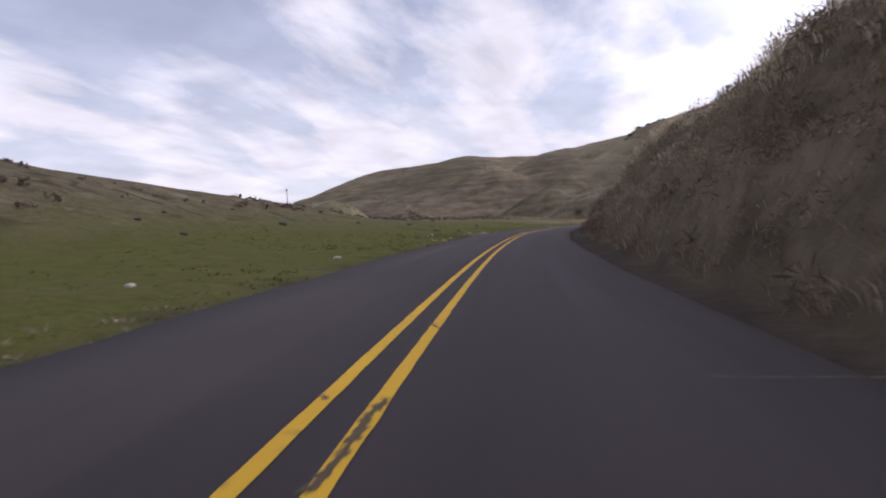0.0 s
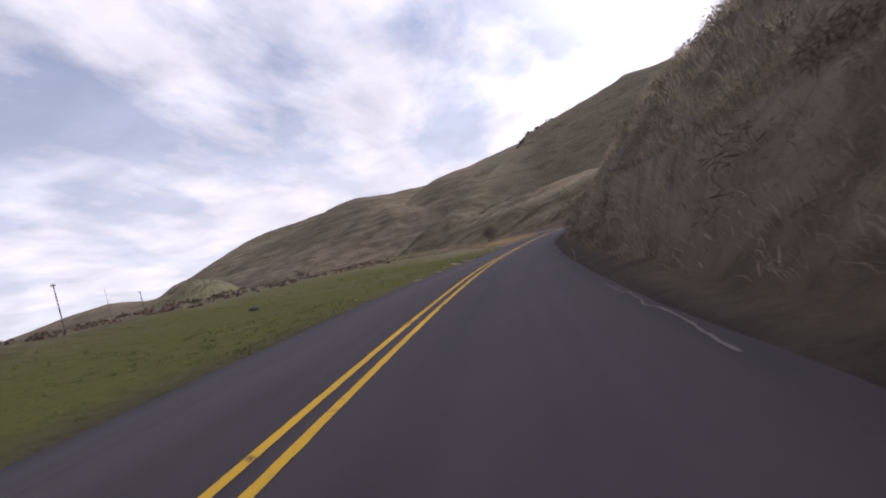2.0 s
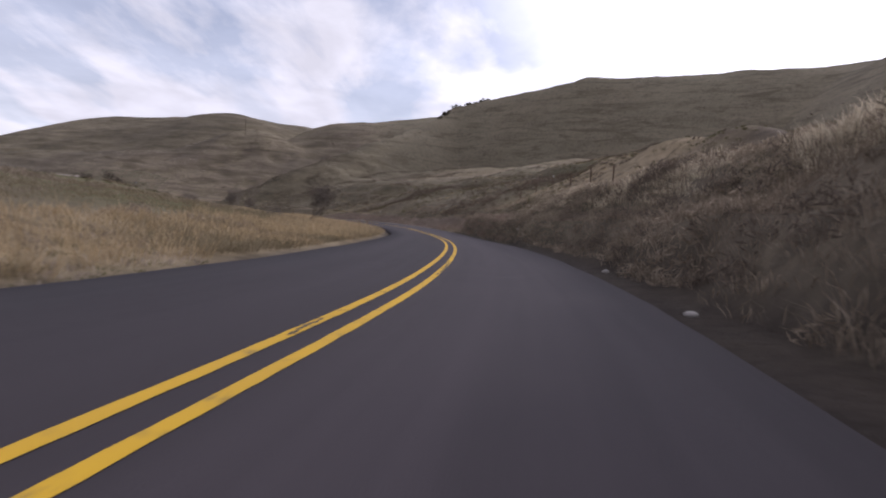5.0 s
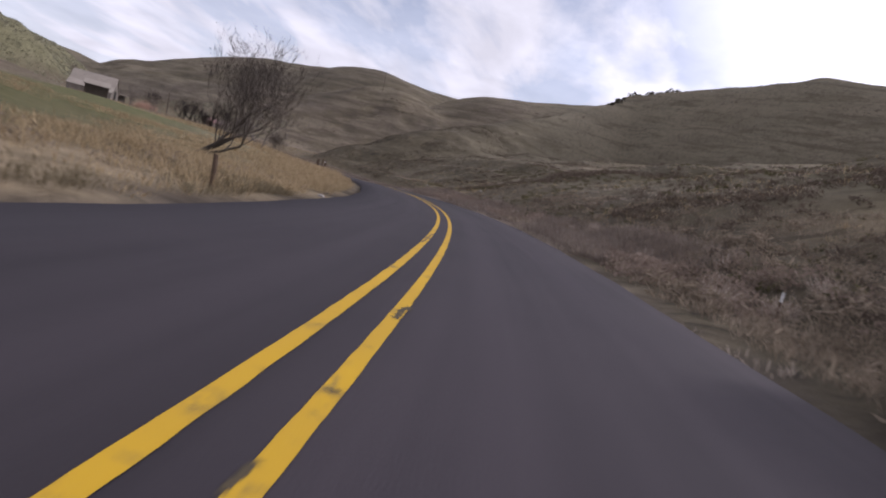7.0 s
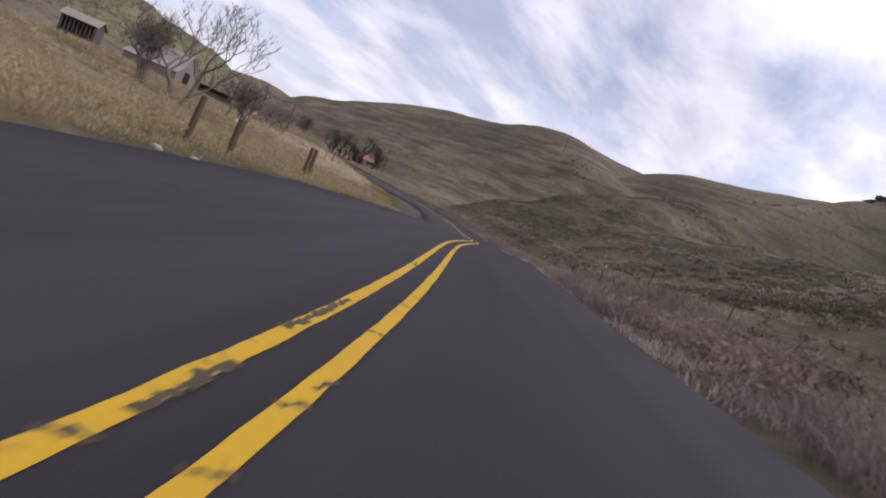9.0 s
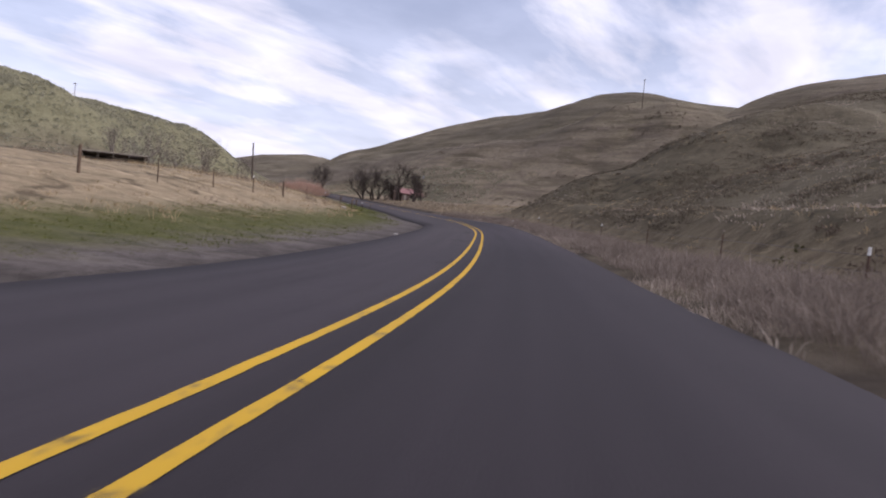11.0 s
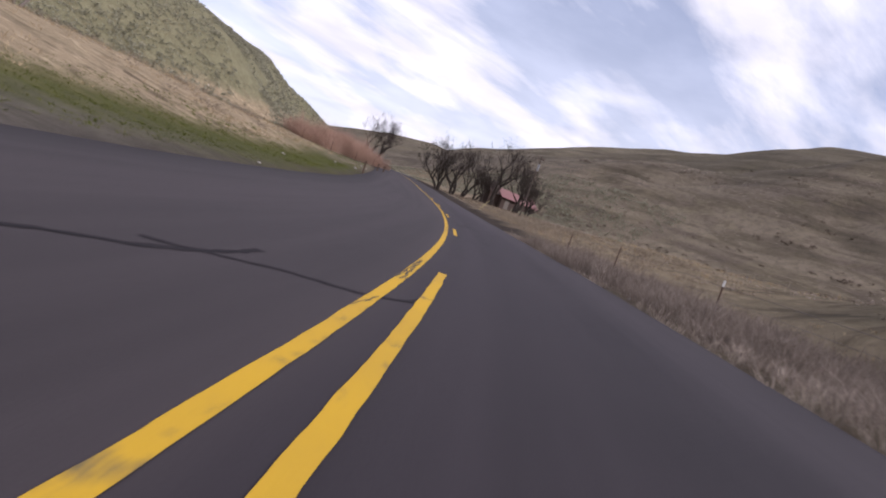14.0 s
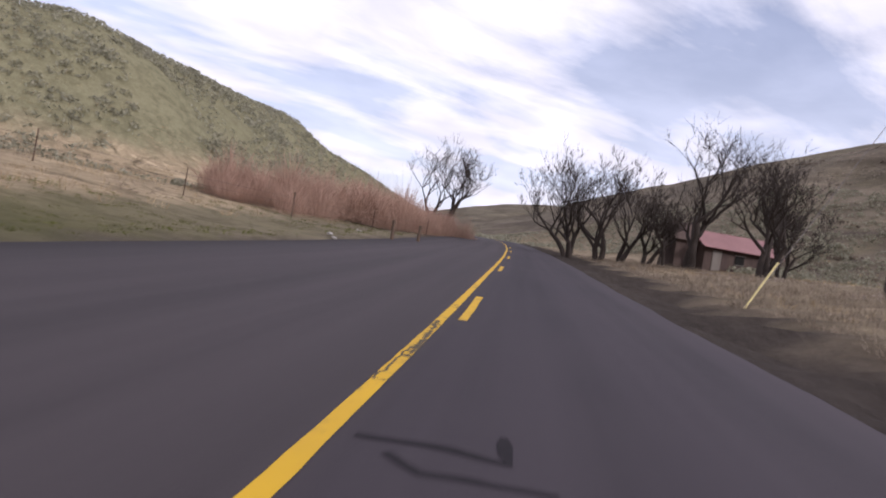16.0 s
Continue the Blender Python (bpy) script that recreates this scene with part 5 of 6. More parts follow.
STEEL = two_tone("rusty_steel", (0.09, 0.055, 0.04), (0.14, 0.085, 0.06), (0.06, 0.04, 0.032), 5, 40, 0.7, 0.6, 0.2, 0.003)
WIRE = two_tone("fence_wire", (0.12, 0.10, 0.09), (0.17, 0.15, 0.14), (0.09, 0.075, 0.07), 5, 40, 0.6, 0.7, 0.1, 0.002)
WHITE_PAINT = two_tone("white_paint", (0.62, 0.61, 0.58), (0.72, 0.71, 0.69), (0.5, 0.48, 0.45), 3, 30, 0.6, 0, 0.1, 0.003)
YELLOW_GUARD = two_tone("yellow_plastic", (0.50, 0.42, 0.16), (0.56, 0.47, 0.20), (0.4, 0.34, 0.15), 3, 20, 0.5, 0, 0.1, 0.003)
GREY_METAL = two_tone("grey_painted_metal", (0.25, 0.255, 0.26), (0.31, 0.315, 0.32), (0.18, 0.18, 0.18), 3, 20, 0.5, 0.3, 0.1, 0.003)
PORCELAIN = two_tone("insulator_glaze", (0.10, 0.06, 0.045), (0.14, 0.085, 0.06), (0.08, 0.05, 0.04), 6, 30, 0.25)
STONE = two_tone("pale_stone", (0.30, 0.275, 0.25), (0.40, 0.375, 0.345), (0.20, 0.18, 0.165), 3, 16, 0.9, 0, 0.6, 0.02)


def thing(name, x, y, z=None, turn=0.0, label="", category="", group=""):
    ob = new(name)
    ob.matrix_world = pose(x, y, ground_at(x, y) if z is None else z, 0, 0, turn)
    return tagged(ob, label, category, group)


def box(bm, x0, x1, y0, y1, z0, z1, bevel=0.0):
    vs = [bm.verts.new((x, y, z)) for z in (z0, z1) for x, y in ((x0, y0), (x1, y0), (x1, y1), (x0, y1))]
    faces = [(3, 2, 1, 0), (4, 5, 6, 7), (0, 1, 5, 4), (1, 2, 6, 5), (2, 3, 7, 6), (3, 0, 4, 7)]
    fs = [bm.faces.new([vs[i] for i in f]) for f in faces]
    if bevel:
        edges = list({e for f in fs for e in f.edges})
        bmesh.ops.bevel(bm, geom=edges, offset=bevel, segments=1, affect='EDGES')
    return bm


def box_part(name, x0, x1, y0, y1, z0, z1, mat, parent, label="", bevel=0.01):
    return part(name, box(bmesh.new(), x0, x1, y0, y1, z0, z1, bevel), mat, parent, label)


def tube(points, radii, sides=8, cap=True):
    """Vertices and faces of a tapered tube through the points."""
    v, f = [], []
    up = Vector((0.01, 0.02, 1))
    for i, (p, r) in enumerate(zip(points, radii)):
        d = (Vector(points[min(i + 1, len(points) - 1)]) - Vector(points[max(i - 1, 0)])).normalized()
        a = d.orthogonal().normalized() if abs(d.dot(up)) > 0.95 else d.cross(up).normalized()
        b2 = d.cross(a)
        for k in range(sides):
            t = 2 * math.pi * k / sides
            q = Vector(p) + (a * math.cos(t) + b2 * math.sin(t)) * r
            v.append(tuple(q))
        if i:
            for k in range(sides):
                f.append(((i - 1) * sides + k, (i - 1) * sides + (k + 1) % sides, i * sides + (k + 1) % sides, i * sides + k))
    if cap:
        f.append(tuple(range(sides - 1, -1, -1)))
        n = (len(points) - 1) * sides
        f.append(tuple(range(n, n + sides)))
    return v, f


def slab(corners, thickness):
    """A thick plate over four corners, as vertices and faces."""
    c = [Vector(p) for p in corners]
    n = (c[1] - c[0]).cross(c[3] - c[0]).normalized() * thickness
    v = [tuple(p) for p in c] + [tuple(p - n) for p in c]
    return v, [(0, 1, 2, 3), (7, 6, 5, 4), (0, 4, 5, 1), (1, 5, 6, 2), (2, 6, 7, 3), (3, 7, 4, 0)]


def prism(outline, x0, x1):
    """A solid with the outline (y, z) pulled from x0 to x1."""
    n = len(outline)
    v = [(x0, a, b2) for a, b2 in outline] + [(x1, a, b2) for a, b2 in outline]
    f = [tuple(range(n - 1, -1, -1)), tuple(range(n, 2 * n))]
    f += [(i, (i + 1) % n, n + (i + 1) % n, n + i) for i in range(n)]
    return v, f


# ---------------------------------------------------------------- farm buildings
def barn(x, y, turn):
    b = thing("barn", x, y, None, turn, "weathered grey wooden barn with a pale roof and lean-to", "barn")
    # local x along the ridge, the gable with the door at +x
    b.scale = (0.61, 0.61, 0.61)
    L = 7.0
    out = [(-6.6, -0.6), (6.6, -0.6), (6.6, 2.1), (3.2, 3.9), (0, 7.4), (-3.2, 3.9), (-6.6, 2.1)]
    part("wall", prism(out, -L, L - 0.01), GREY_WOOD, b)
    for sgn in (-1, 1):
        c = [(-L - 0.3, 0, 7.52), (L + 0.3, 0, 7.52), (L + 0.3, sgn * 3.25, 3.98), (-L - 0.3, sgn * 3.25, 3.98)]
        c2 = [(-L - 0.3, sgn * 3.2, 4.02), (L + 0.3, sgn * 3.2, 4.02), (L + 0.3, sgn * 7.0, 1.98), (-L - 0.3, sgn * 7.0, 1.98)]
        for q in (c, c2):
            part("roof", slab(q if sgn < 0 else [q[1], q[0], q[3], q[2]], 0.12), BARN_ROOF, b, "pale weathered shingle roof")
    door = box_part("door_opening", L - 0.02, L + 0.02, -1.9, 1.9, -0.4, 3.0, DARK_INSIDE, b, "dark open barn doorway", 0)
    box_part("door_frame", L, L + 0.07, -2.08, -1.9, -0.4, 3.1, GREY_WOOD, b)
    box_part("door_frame", L, L + 0.07, 1.9, 2.08, -0.4, 3.1, GREY_WOOD, b)
    box_part("door_frame", L, L + 0.07, -2.08, 2.08, 3.0, 3.18, GREY_WOOD, b)
    box_part("sliding_door", L + 0.08, L + 0.14, 2.15, 4.6, -0.3, 2.5, GREY_WOOD, b, "grey plank sliding door")
    for k in range(24):
        yy = -6.3 + 0.54 * k
        top = np.interp(abs(yy), [0, 3.2, 6.6], [7.3, 3.85, 2.05])
        if abs(yy) < 2.0:
            box_part("board", L, L + 0.03, yy - 0.2, yy + 0.2, 3.2, float(top), GREY_WOOD, b, "", 0)
        else:
            box_part("board", L, L + 0.03, yy - 0.2, yy + 0.2, -0.5, float(top), GREY_WOOD, b, "", 0)
    return b


def shed(x, y, turn):
    b = thing("shed", x, y, None, turn, "low open-fronted grey wooden shed with a flat roof", "shed")
    box_part("wall", -4.0, 4.0, 2.3, 2.45, -0.4, 2.1, DARK_WOOD, b)
    box_part("wall", -4.0, -3.85, -2.2, 2.3, -0.4, 2.2, GREY_WOOD, b)
    box_part("wall", 3.85, 4.0, -2.2, 2.3, -0.4, 2.2, GREY_WOOD, b)
    for k in range(5):
        box_part("post", -3.9 + 1.95 * k - 0.08, -3.9 + 1.95 * k + 0.08, -2.35, -2.2, -0.4, 2.35, DARK_WOOD, b)
    for k in range(3):
        box_part("rail", -3.9, 3.9, -2.4, -2.35, 0.3 + 0.45 * k, 0.42 + 0.45 * k, GREY_WOOD, b)
    part("roof", slab([(-4.4, -2.8, 2.55), (4.4, -2.8, 2.55), (4.4, 2.8, 2.15), (-4.4, 2.8, 2.15)], 0.14), BARN_ROOF, b, "pale flat roof")
    return b


def crib(x, y, turn):
    b = thing("corn_crib", x, y, None, turn, "small dark slatted wooden crib on stilts", "shed")
    for sx in (-1.9, 1.9):
        for sy in (-1.1, 1.1):
            box_part("leg", sx - 0.1, sx + 0.1, sy - 0.1, sy + 0.1, -0.5, 0.75, DARK_WOOD, b)
    box_part("floor", -2.1, 2.1, -1.3, 1.3, 0.7, 0.85, DARK_WOOD, b)
    box_part("wall", -2.05, -1.95, -1.25, 1.25, 0.85, 2.6, DARK_WOOD, b)
    box_part("wall", -2.0, 2.0, 1.15, 1.25, 0.85, 2.6, DARK_WOOD, b)
    box_part("wall", 1.95, 2.05, -1.25, 1.25, 0.85, 2.6, DARK_WOOD, b)
    for k in range(9):
        box_part("slat", -1.95 + 0.46 * k, -1.72 + 0.46 * k, -1.28, -1.22, 0.85, 2.55, DARK_WOOD, b)
    for sgn in (-1, 1):
        q = [(-2.3, 0, 3.45), (2.3, 0, 3.45), (2.3, sgn * 1.6, 2.5), (-2.3, sgn * 1.6, 2.5)]
        part("roof", slab(q if sgn < 0 else [q[1], q[0], q[3], q[2]], 0.08), BARN_ROOF, b, "grey metal roof")
    part("gable", prism([(-1.3, 2.55), (1.3, 2.55), (0, 3.38)], -2.02, -1.94), DARK_WOOD, b)
    part("gable", prism([(-1.3, 2.55), (1.3, 2.55), (0, 3.38)], 1.94, 2.02), DARK_WOOD, b)
    return b


def red_house(x, y, turn):
    b = thing("farm_shed", x, y, None, turn, "dark board farm shed with a long red metal roof", "shed")
    L = 3.7
    part("wall", prism([(-2.6, -0.6), (2.6, -0.6), (2.6, 1.75), (0, 3.1), (-2.6, 1.75)], -L, L), DARK_WALL, b)
    for sgn in (-1, 1):
        q = [(-L - 0.35, 0, 3.28), (L + 0.35, 0, 3.28), (L + 0.35, sgn * 3.1, 1.62), (-L - 0.35, sgn * 3.1, 1.62)]
        roof = part("roof", slab(q if sgn < 0 else [q[1], q[0], q[3], q[2]], 0.07), RED_ROOF, b, "faded red metal roof")
        for k in range(10):
            xx = -L - 0.2 + k * (2 * L + 0.4) / 9
            ends = [(xx, sgn * 0.05, 3.29), (xx, sgn * 3.08, 1.66)]
            part("seam", tube(ends, (0.025, 0.025), 5), RED_ROOF, roof)
    part("ridge_cap", tube([(-L - 0.36, 0, 3.3), (L + 0.36, 0, 3.3)], (0.07, 0.07), 8), RED_ROOF, b)
    # gabled porch at the near end
    part("porch", prism([(-1.3, -0.5), (1.3, -0.5), (1.3, 2.2), (0, 3.6), (-1.3, 2.2)], -L - 2.2, -L - 0.02), DARK_WALL, b)
    for sgn in (-1, 1):
        q = [(-L - 2.5, 0, 3.75), (-L, 0, 3.75), (-L, sgn * 1.6, 2.0), (-L - 2.5, sgn * 1.6, 2.0)]
        part("porch_roof", slab(q if sgn < 0 else [q[1], q[0], q[3], q[2]], 0.07), DARK_WALL, b, "dark steep porch roof")
    box_part("door", -2.9, -2.0, -2.66, -2.6, -0.4, 1.5, GREY_WOOD, b, "grey plank door")
    for xx in (-0.6, 2.2):
        w = box_part("window", xx, xx + 0.9, -2.65, -2.6, 0.5, 1.3, DARK_INSIDE, b, "dark small window", 0)
        for zz in (0.44, 1.3):
            box_part("window_frame", xx - 0.06, xx + 0.96, -2.69, -2.6, zz, zz + 0.06, GREY_WOOD, w, "", 0)
    return b


barn(-110.0, 175.5, 30)
shed(-131.0, 203.5, 62)
crib(-84.2, 147.4, 40).scale = (0.85, 0.85, 0.85)
red_house(-170.1, 316.0, 69)


# ---------------------------------------------------------------- bare trees
def bare_tree(name, x, y, height, seed, label, mat=BARK, lean=(0, 0), stems=1, twig=5, spread=0.55, group="", first=0.38, stout=1.0, least=0.012):
    rnd = random.Random(seed)
    t = thing(name, x, y, None, 0, label, "tree", group)
    limbs, fine = [], ([], [])

    def add(to, points, radii, sides):
        v, f = tube(points, radii, sides, False)
        n = len(to[0])
        to[0].extend(v)
        to[1].extend(tuple(i + n for i in q) for q in f)

    def grow(p, d, length, radius, level):
        pts, rad = [tuple(p)], [radius]
        n = 5 if level < 2 else 4 if level < 3 else 2
        end = radius * (0.62 if level < twig - 1 else 0.3)
        for i in range(n):
            d = (d + Vector((rnd.gauss(0, .16), rnd.gauss(0, .16), rnd.gauss(0.05, .1)))).normalized()
            p = p + d * (length / n)
            pts.append(tuple(p))
            rad.append(radius + (end - radius) * (i + 1) / n)
        if level < 2:
            limbs.append(("limb" if level else "trunk", ([], [])))
        add(limbs[-1][1] if level < 2 else fine, pts, rad, 9 if level == 0 else 6 if level < 3 else 3)
        if level >= twig:
            return
        kids = rnd.randint(3, 4) if level < 4 else 3
        for k in range(kids):
            i = n if k < 2 else rnd.randint(max(1, n - 3), n)
            q = Vector(pts[i])
            side = Vector((rnd.uniform(-1, 1), rnd.uniform(-1, 1), rnd.uniform(-0.1, 0.75))).normalized()
            nd = (d * (1 - spread) + side * spread + Vector((0, 0, 0.16))).normalized()
            grow(q, nd, length * rnd.uniform(0.55, 0.86), max(rad[i] * rnd.uniform(0.55, 0.76), least), level + 1)

    for k in range(stems):
        a = 2 * math.pi * k / stems + rnd.uniform(-.5, .5)
        d = Vector((lean[0] + (0.24 * math.cos(a) if stems > 1 else 0), lean[1] + (0.24 * math.sin(a) if stems > 1 else 0), 1)).normalized()
        base = Vector((0.22 * math.cos(a), 0.22 * math.sin(a), -0.25)) if stems > 1 else Vector((0, 0, -0.25))
        r0 = height * (0.030 if stems == 1 else 0.025) * stout
        grow(base, d, height * first * rnd.uniform(0.9, 1.1), r0, 0)
    for limb_name, limb in limbs:
        part(limb_name, limb, mat, t)
    part("crown", fine, mat, t, "bare leafless branches and twigs")
    return t


ROW = "bare trees beside the red-roofed shed"
LAB = "bare leafless dark tree beside the road"
bare_tree("bare_tree", -176.6, 302.1, 8.6, 1, LAB, stems=3, group=ROW, stout=1.35, least=0.018)
bare_tree("bare_tree", -174.6, 304.0, 8.9, 2, LAB, stems=2, group=ROW, stout=1.35, least=0.018)
bare_tree("bare_tree", -175.0, 307.2, 8.0, 3, LAB, stems=2, lean=(0.1, 0.1), group=ROW, stout=1.35, least=0.018)
bare_tree("bare_tree", -172.8, 308.4, 7.2, 4, LAB, stems=2, lean=(0.25, 0.1), group=ROW, stout=1.35, least=0.018)
bare_tree("bare_tree", -170.6, 308.0, 5.6, 5, LAB, stems=2, group=ROW, stout=1.35, least=0.018)
bare_tree("bare_tree", -164.8, 304.6, 10.4, 6, "tall bare dark tree in front of the red-roofed shed", stems=2, group=ROW, stout=1.35, least=0.018)
bare_tree("bare_tree", -157.4, 303.6, 7.8, 7, "bare dark tree leaning by the utility pole", stems=3, lean=(0.1, 0.15), group=ROW, stout=1.35, least=0.018)
bare_tree("bare_tree", -160.0, 309.5, 5.0, 17, "low bushy bare tree behind the shed", stems=4, group=ROW, stout=1.35, least=0.018)
bare_tree("bare_tree", -188.0, 294.2, 8.8, 8, "lone bare tree with spreading limbs at the roadside", BARK, stems=3, spread=0.62, stout=1.2, least=0.016)
bare_tree("bare_tree", -43.6, 129.8, 5.8, 9, "bare pale tree behind the gate posts", PALE_BARK, stems=2)
bare_tree("bare_tree", -45.6, 129.0, 3.6, 10, "low bushy bare tree in the dry grass", PALE_BARK, stems=5, spread=0.7)
bare_tree("bare_tree", -43.0, 133.5, 3.0, 11, "low bushy bare tree in the dry grass", PALE_BARK, stems=4, spread=0.7)
bare_tree("leaning_willow", -20.1, 81.7, 5.6, 12, "bare brown willow leaning over the roadside grass", WILLOW_BARK, lean=(2.3, 0.2), stems=4, spread=0.5, twig=6, stout=0.55, least=0.005)
FARM = "bare trees behind the barn"
for k, (x, y, h) in enumerate(((-142, 214, 8.0), (-146, 221, 7.5), (-139, 223, 7.0), (-151, 213, 7.5), (-136, 229, 5.5))):
    bare_tree("bare_tree", x, y, h, 40 + k, "bare bushy grey tree behind the farm shed", PALE_BARK, stems=3, twig=4, spread=0.62, group=FARM)
VALLEY = "bare bushes along the valley"
for k, (x, y, h) in enumerate(((-66, 158, 2.6), (-70, 164, 3.0), (-62, 150, 2.2), (-19, 60, 1.6))):
    bare_tree("bare_bush", x, y, h, 60 + k, "low leafless brown bush in dry grass", PALE_BARK, stems=5, twig=4, spread=0.7, group=VALLEY)
for k, (s, o, h) in enumerate(((34, -15, 1.7), (52, -14.5, 1.8), (66, -13, 1.6), (83, -12, 1.9), (101, -13.5, 1.7), (124, -12.5, 1.6))):
    x, y, _ = road_place(s, o)
    bare_tree("bare_bush", float(x), float(y), h, 80 + k, "dry leafless brush on the cut bank", PALE_BARK, stems=6, twig=4, spread=0.7, group="dry brush on the cut bank")


# ---------------------------------------------------------------- poles
def utility_pole(x, y, height, label, arm=2.2, turn=0.0, lean=0.0, transformer=False, radius=0.14, z=None, group=""):
    p = thing("utility_pole", x, y, z, turn, label, "utility pole", group)
    part("pole", tube([(0, 0, -0.6), (lean * 0.5, 0, height / 2), (lean, 0, height)], (radius, radius * 0.85, radius * 0.68), 12), POLE_WOOD, p)
    if arm:
        bar = box_part("crossarm", lean - 0.06, lean + 0.06, -arm / 2, arm / 2, height - 0.45, height - 0.31, POLE_WOOD, p)
        for yy in (-0.45, 0.1, 0.45):
            part("insulator", tube([(lean, yy * arm, height - 0.31), (lean, yy * arm, height - 0.2), (lean, yy * arm, height - 0.12)], (0.03, 0.055, 0.03), 8), PORCELAIN, bar)
        for sgn in (-1, 1):
            part("brace", tube([(lean, sgn * arm * 0.28, height - 0.42), (lean, sgn * 0.08, height - 1.0)], (0.02, 0.02), 6), STEEL, p)
    if transformer:
        part("transformer", tube([(0.34, 0, height - 2.0), (0.34, 0, height - 1.94), (0.34, 0, height - 1.2), (0.34, 0, height - 1.12)], (0.12, 0.15, 0.15, 0.09), 14), GREY_METAL, p, "grey pole-mounted transformer can")
        part("bracket", tube([(0.1, 0, height - 1.6), (0.3, 0, height - 1.6)], (0.03, 0.03), 6), STEEL, p)
    return p


LINE_S = "utility poles across the meadow"
utility_pole(-95.2, 10.5, 14.0 - ground_at(-95.2, 10.5), "wooden utility pole with a crossarm in the meadow", 2.4, 20, group=LINE_S)
utility_pole(-125.7, 80.3, 13.3 - ground_at(-125.7, 80.3), "wooden utility pole with a crossarm in the meadow", 2.4, 20, group=LINE_S)
utility_pole(-128.1, 225.1, 6.9, "plain dark wooden pole in the dry grass", 0, 0, -0.35, radius=0.17)
utility_pole(-124.0, 390.0, 55.5 - ground_at(-124.0, 390.0), "thin wooden utility pole on the hilltop", 1.6, 40)
utility_pole(-268.0, 256.0, 33.0 - ground_at(-268.0, 256.0), "thin wooden utility pole on the hillside", 1.5, 10)
utility_pole(-141.4, 287.2, 8.4, "dark wooden utility pole with a transformer by the road", 0.9, -38, 0.1, True, 0.105)
guard = thing("guy_wire", -141.9, 280.2, None, 86, "slanting guy wire with a yellow guard", "guy wire")
part("wire", tube([(0, 0, -0.1), (7.2, 0.4, 8.6)], (0.012, 0.012), 5), WIRE, guard)
part("guard", tube([(0.03, 0, 0.0), (1.3, 0.07, 1.62)], (0.032, 0.032), 8), YELLOW_GUARD, guard, "yellow plastic guard")


# ---------------------------------------------------------------- fences
def t_post(parent, x, y, z, h, white=True, seed=0):
    rnd = random.Random(seed)
    lx, ly = rnd.uniform(-.05, .05), rnd.uniform(-.05, .05)
    v, f = tube([(x, y, z - 0.4), (x + lx, y + ly, z + h)], (0.032, 0.028), 6)
    po = part("post", (v, f), STEEL, parent)
    if white:
        part("tip", tube([(x + lx * 0.82, y + ly * 0.82, z + h * 0.86), (x + lx, y + ly, z + h + 0.005)], (0.036, 0.034), 6), WHITE_PAINT, po, "white painted tip")


def wood_post(parent, x, y, z, h, r=0.075, seed=0, mat=BROWN_POST):
    rnd = random.Random(seed)
    lx, ly = rnd.uniform(-.07, .07), rnd.uniform(-.07, .07)
    part("post", tube([(x, y, z - 0.4), (x + lx * .5, y + ly * .5, z + h * .5), (x + lx, y + ly, z + h - 0.03), (x + lx, y + ly, z + h)], (r, r * 0.95, r * 0.9, r * 0.6), 9), mat, parent)


def fence(name, places, kinds, label, h=1.25, wires=(0.35, 0.75, 1.12), seed=0, plan=False):
    """places: (s, offset) of each post, or (x, y) if plan is set; kinds: t, w (wood) or x (tall wood) for each."""
    f = new(name)
    f.matrix_world = pose(0, 0, 0)
    tagged(f, label, "fence")
    tops = []
    for k, (s, o) in enumerate(places):
        x, y = (s, o) if plan else (float(q) for q in road_place(s, o)[:2])
        z = ground_at(x, y)
        kind = kinds[k % len(kinds)]
        if kind == 't':
            t_post(f, x, y, z, h, k % 3 == 1, seed + k)
        else:
            wood_post(f, x, y, z, h if kind == 'w' else h + 0.35, 0.075 if kind == 'w' else 0.11, seed + k)
        tops.append((x, y, z))
    for w in wires:
        part("wire", tube([(x, y, z + w) for x, y, z in tops], [0.006] * len(tops), 4, False), WIRE, f)
    return f


fence("wire_fence", [(196 + 5.6 * k, -16.6) for k in range(13)], "wwtw", "old wire fence with wooden posts along the bank", 1.6, seed=300)
fence("wire_fence", [(300 + 9.5 * k, -8.4 - 0.6 * math.sin(k)) for k in range(19)], "tttt", "wire fence of rusty steel posts in dry grass", 1.3, seed=320)
fence("wire_fence", [(372 + 6.5 * k, 17.5 - 0.06 * k * k) for k in range(12)], "twtt", "wire fence at the edge of the green strip", 1.25, seed=350)
fence("wire_fence", [(-150, 222), (-153, 230), (-156, 237.5), (-158.4, 244), (-160.6, 250.8), (-163.4, 259.7), (-164.8, 266.3), (-168, 273), (-172, 280), (-177, 287)], "tttttttwt", "wire fence of steel posts below the sage hill", 1.5, seed=380, plan=True)
for k, (x, y, h) in enumerate(((-136.2, 258.4, 1.25), (-159.3, 275.9, 1.3), (-161.5, 278.5, 1.2))):
    g = thing("wooden_post", x, y, None, 0, "stout dark weathered wooden post by the roadside", "post", "wooden posts by the sage hill")
    wood_post(g, 0, 0, 0, h, 0.1, 560 + k)
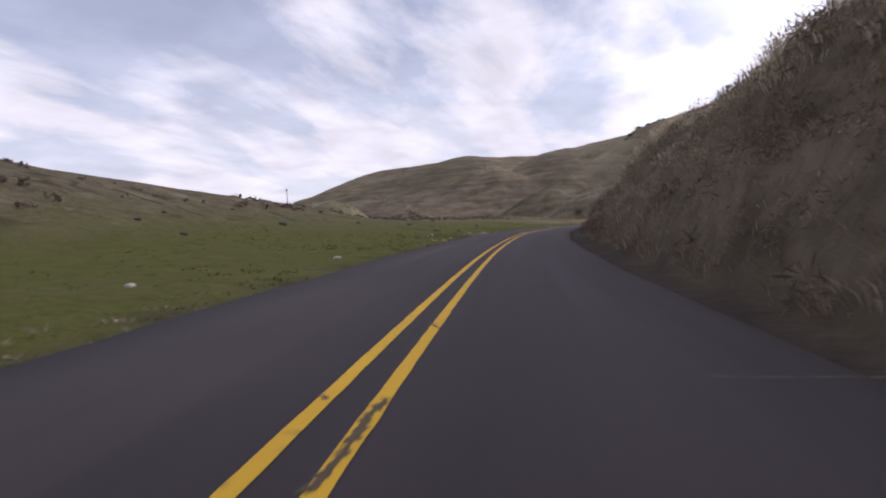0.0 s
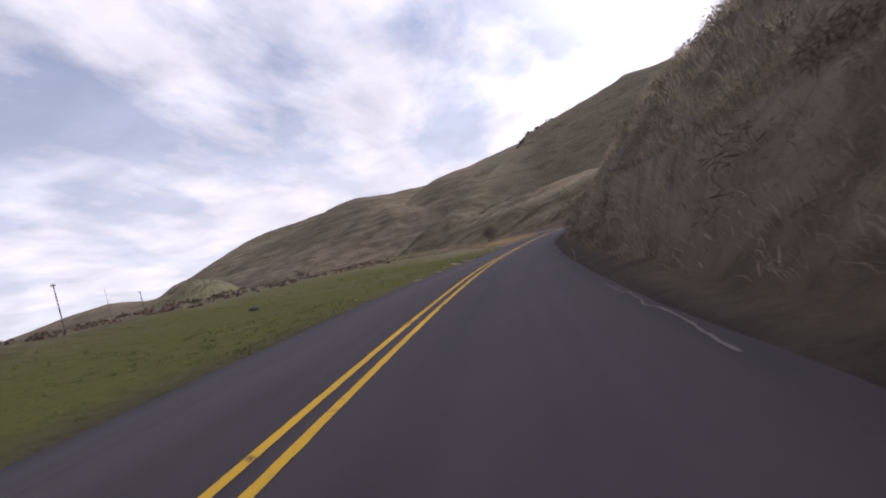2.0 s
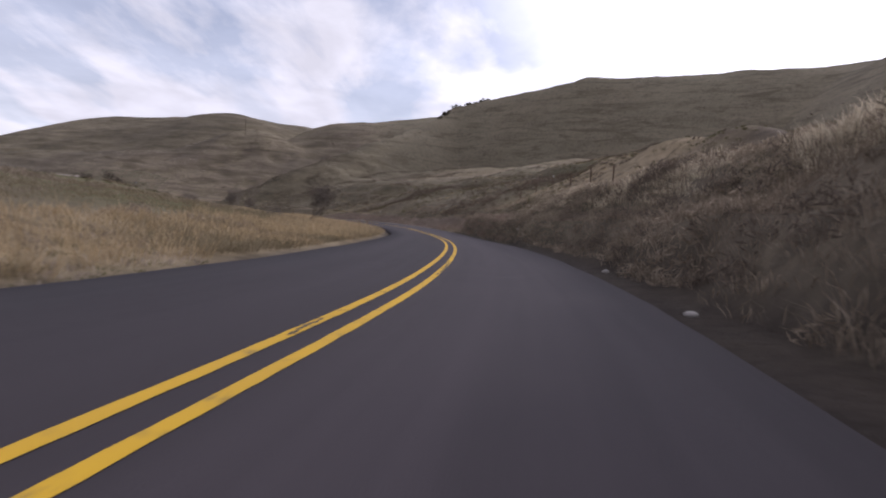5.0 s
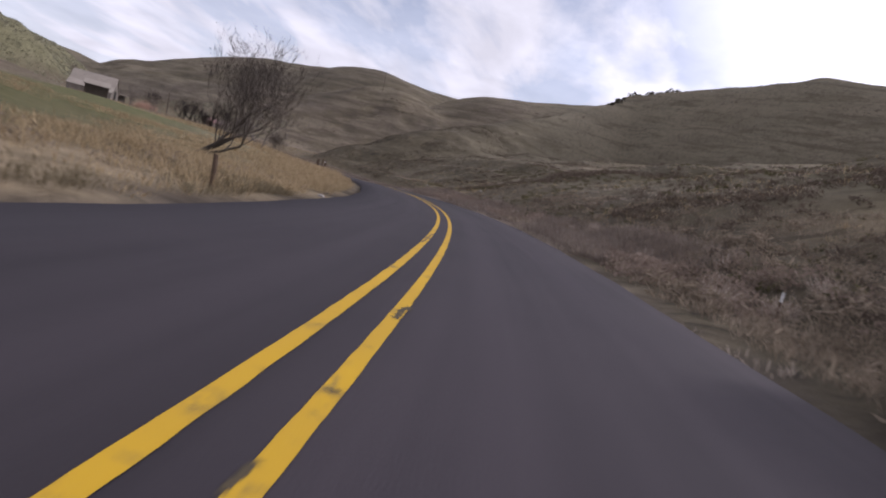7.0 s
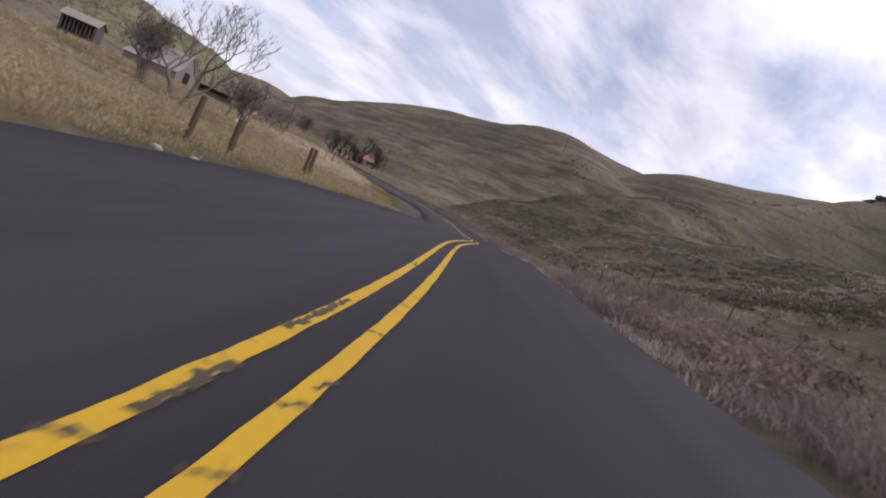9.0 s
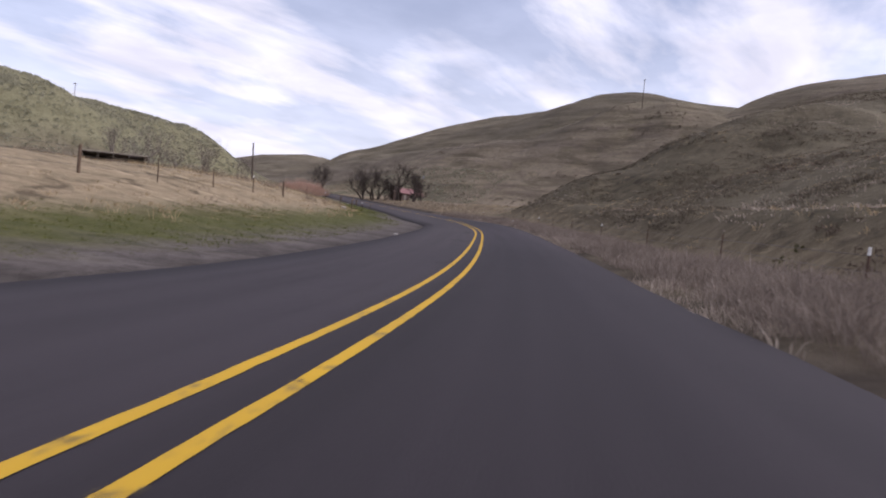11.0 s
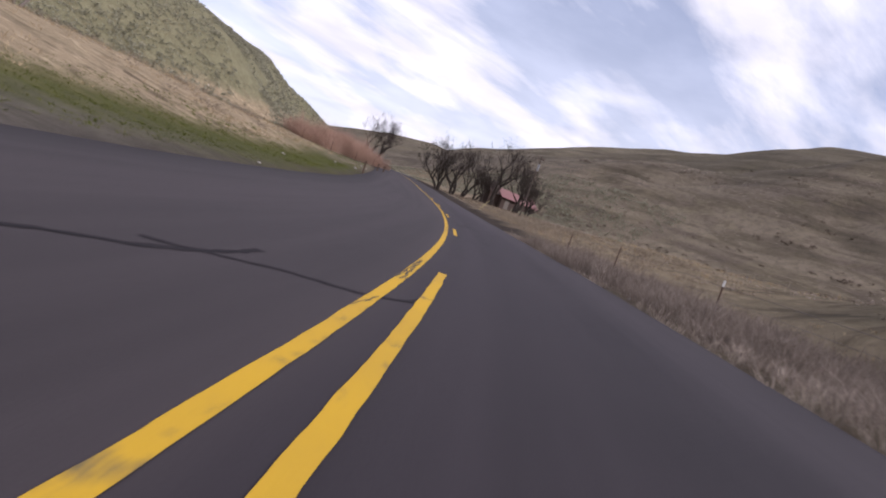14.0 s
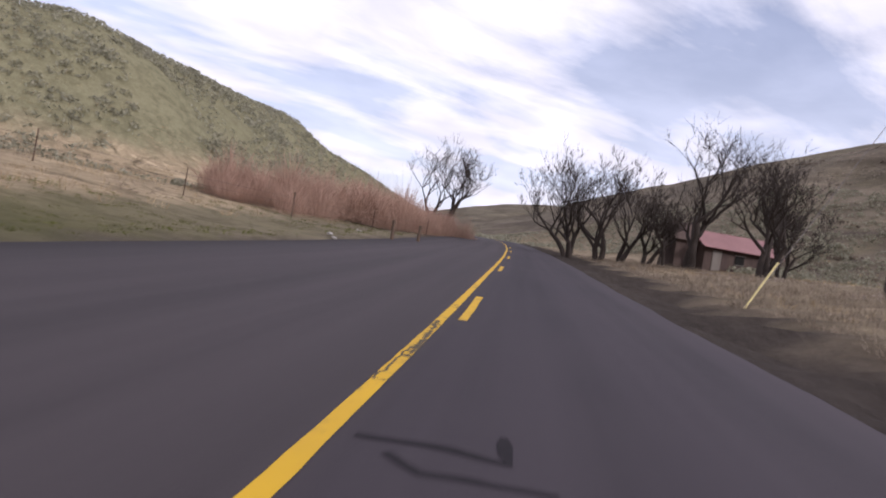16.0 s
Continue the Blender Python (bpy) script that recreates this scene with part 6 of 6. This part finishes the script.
# stout posts of a gateway
GATE = "gateway posts beside the road"
for k, (x, y, h, r) in enumerate(((-30.6, 120.6, 1.35, 0.1), (-31.1, 122.6, 1.2, 0.11), (-35.9, 131.5, 1.35, 0.1), (-36.4, 132.4, 1.35, 0.1))):
    g = thing("gate_post", x, y, None, 0, "stout brown weathered wooden gate post in grass", "post", GATE)
    wood_post(g, 0, 0, 0, h, r, 500 + k)
    if k == 1:
        box_part("reflector", -0.05, 0.06, -0.17, -0.15, h - 0.16, h - 0.04, WHITE_PAINT, g, "small white reflector", 0)
STUMP = "short posts in the roadside grass"
for k, (s, o, h, m) in enumerate(((247, 5.8, 0.8, WHITE_PAINT), (250, 6.1, 0.7, BROWN_POST), (256.0, 4.8, 0.75, BROWN_POST))):
    x, y, _ = (float(q) for q in road_place(s, o))
    g = thing("short_post", x, y, None, 0, "short white-topped post in dry grass" if m is WHITE_PAINT else "short dark wooden post in dry grass", "post", STUMP)
    wood_post(g, 0, 0, 0, h, 0.055, 520 + k, GREY_WOOD if m is WHITE_PAINT else m)
    if m is WHITE_PAINT:
        part("cap", tube([(0, 0, h - 0.1), (0, 0, h + 0.03)], (0.06, 0.06), 10), WHITE_PAINT, g, "white cap")
for k, (s, o) in enumerate(((420.5, -5.2), (255, -6.6))):
    x, y, _ = (float(q) for q in road_place(s, o))
    g = thing("marker_post", x, y, None, 0, "thin roadside marker post with a white top", "marker post", "roadside marker posts")
    part("post", tube([(0, 0, -0.3), (0.02, 0.02, 0.62)], (0.022, 0.02), 8), STEEL, g)
    part("tip", tube([(0.012, 0.012, 0.45), (0.021, 0.021, 0.64)], (0.026, 0.026), 8), WHITE_PAINT, g, "white reflective top")
# snags on the cut bank
for k, (s, o, h, r, lab) in enumerate(((57.0, -12.4, 2.2, 0.13, "broken dead trunk standing on the bank's top"), (57.6, -14.2, 1.4, 0.05, "thin dead stem on the bank's top"), (82, -11.5, 2.2, 0.05, "thin dead stem on the bank's top"))):
    x, y, _ = (float(q) for q in road_place(s, o))
    rnd = random.Random(600 + k)
    g = thing("dead_snag", x, y, None, 0, lab, "dead tree")
    pts = [(rnd.gauss(0, .03) + 0.03 * i, rnd.gauss(0, .03), -0.3 + (h + 0.3) * i / 6) for i in range(7)]
    part("trunk", tube(pts, [r * (1 - 0.08 * i) for i in range(7)], 8), BARK, g)
    part("branch", tube([pts[3], (pts[3][0] + 0.3, pts[3][1] - 0.2, pts[3][2] + 0.5)], (r * 0.4, r * 0.12), 6), BARK, g)


# ---------------------------------------------------------------- stones and small litter
def stone(s, o, size, seed, mat=STONE, label="small pale stone beside the road"):
    rnd = random.Random(seed)
    bm = bmesh.new()
    bmesh.ops.create_icosphere(bm, subdivisions=2, radius=size)
    for v in bm.verts:
        k = 1 + 0.28 * noise.noise(v.co * (2.2 / size) + Vector((seed, 0, 0)))
        v.co = Vector((v.co.x * k * 1.25, v.co.y * k, v.co.z * k * 0.62))
    x, y, _ = (float(q) for q in road_place(s, o))
    me = bpy.data.meshes.new("stone")
    bm.to_mesh(me); bm.free()
    me.materials.append(mat)
    ob = new("stone", me)
    z = float(road_place(s, o)[2]) if -edge_right(s) < o < edge_left(s) else ground_at(x, y)
    ob.matrix_world = pose(x, y, z + size * 0.22, 0, 0, rnd.uniform(0, 360))
    smooth(ob)
    tagged(ob, label, "stone", "stones along the verges")


rnd = random.Random(77)
for k in range(46):
    left = rnd.random() < 0.6
    s = rnd.uniform(30, 540)
    stone(s, float(edge_left(s)) + rnd.uniform(0.3, 4.0) if left else -float(edge_right(s)) - rnd.uniform(0.4, 2.2), rnd.uniform(0.04, 0.12), 700 + k)
for k, (s, o, q) in enumerate(((297, 6.8, 0.12), (294, 6.2, 0.1), (311, 6.1, 0.12), (312.6, 6.0, 0.1), (428, 13.5, 0.3), (500, 7.6, 0.16), (520, 8.0, 0.14))):
    stone(s, o, q, 800 + k, STONE, "pale grey stone lying in the grass")
DARKROCK = two_tone("dark_rock", (0.05, 0.046, 0.045), (0.09, 0.082, 0.078), (0.035, 0.032, 0.03), 2, 12, 0.9, 0, 0.6, 0.03)
for k in range(16):
    stone(rnd.uniform(30, 120), rnd.uniform(6, 26), rnd.uniform(0.14, 0.34), 840 + k, DARKROCK, "dark basalt stone in the green meadow")
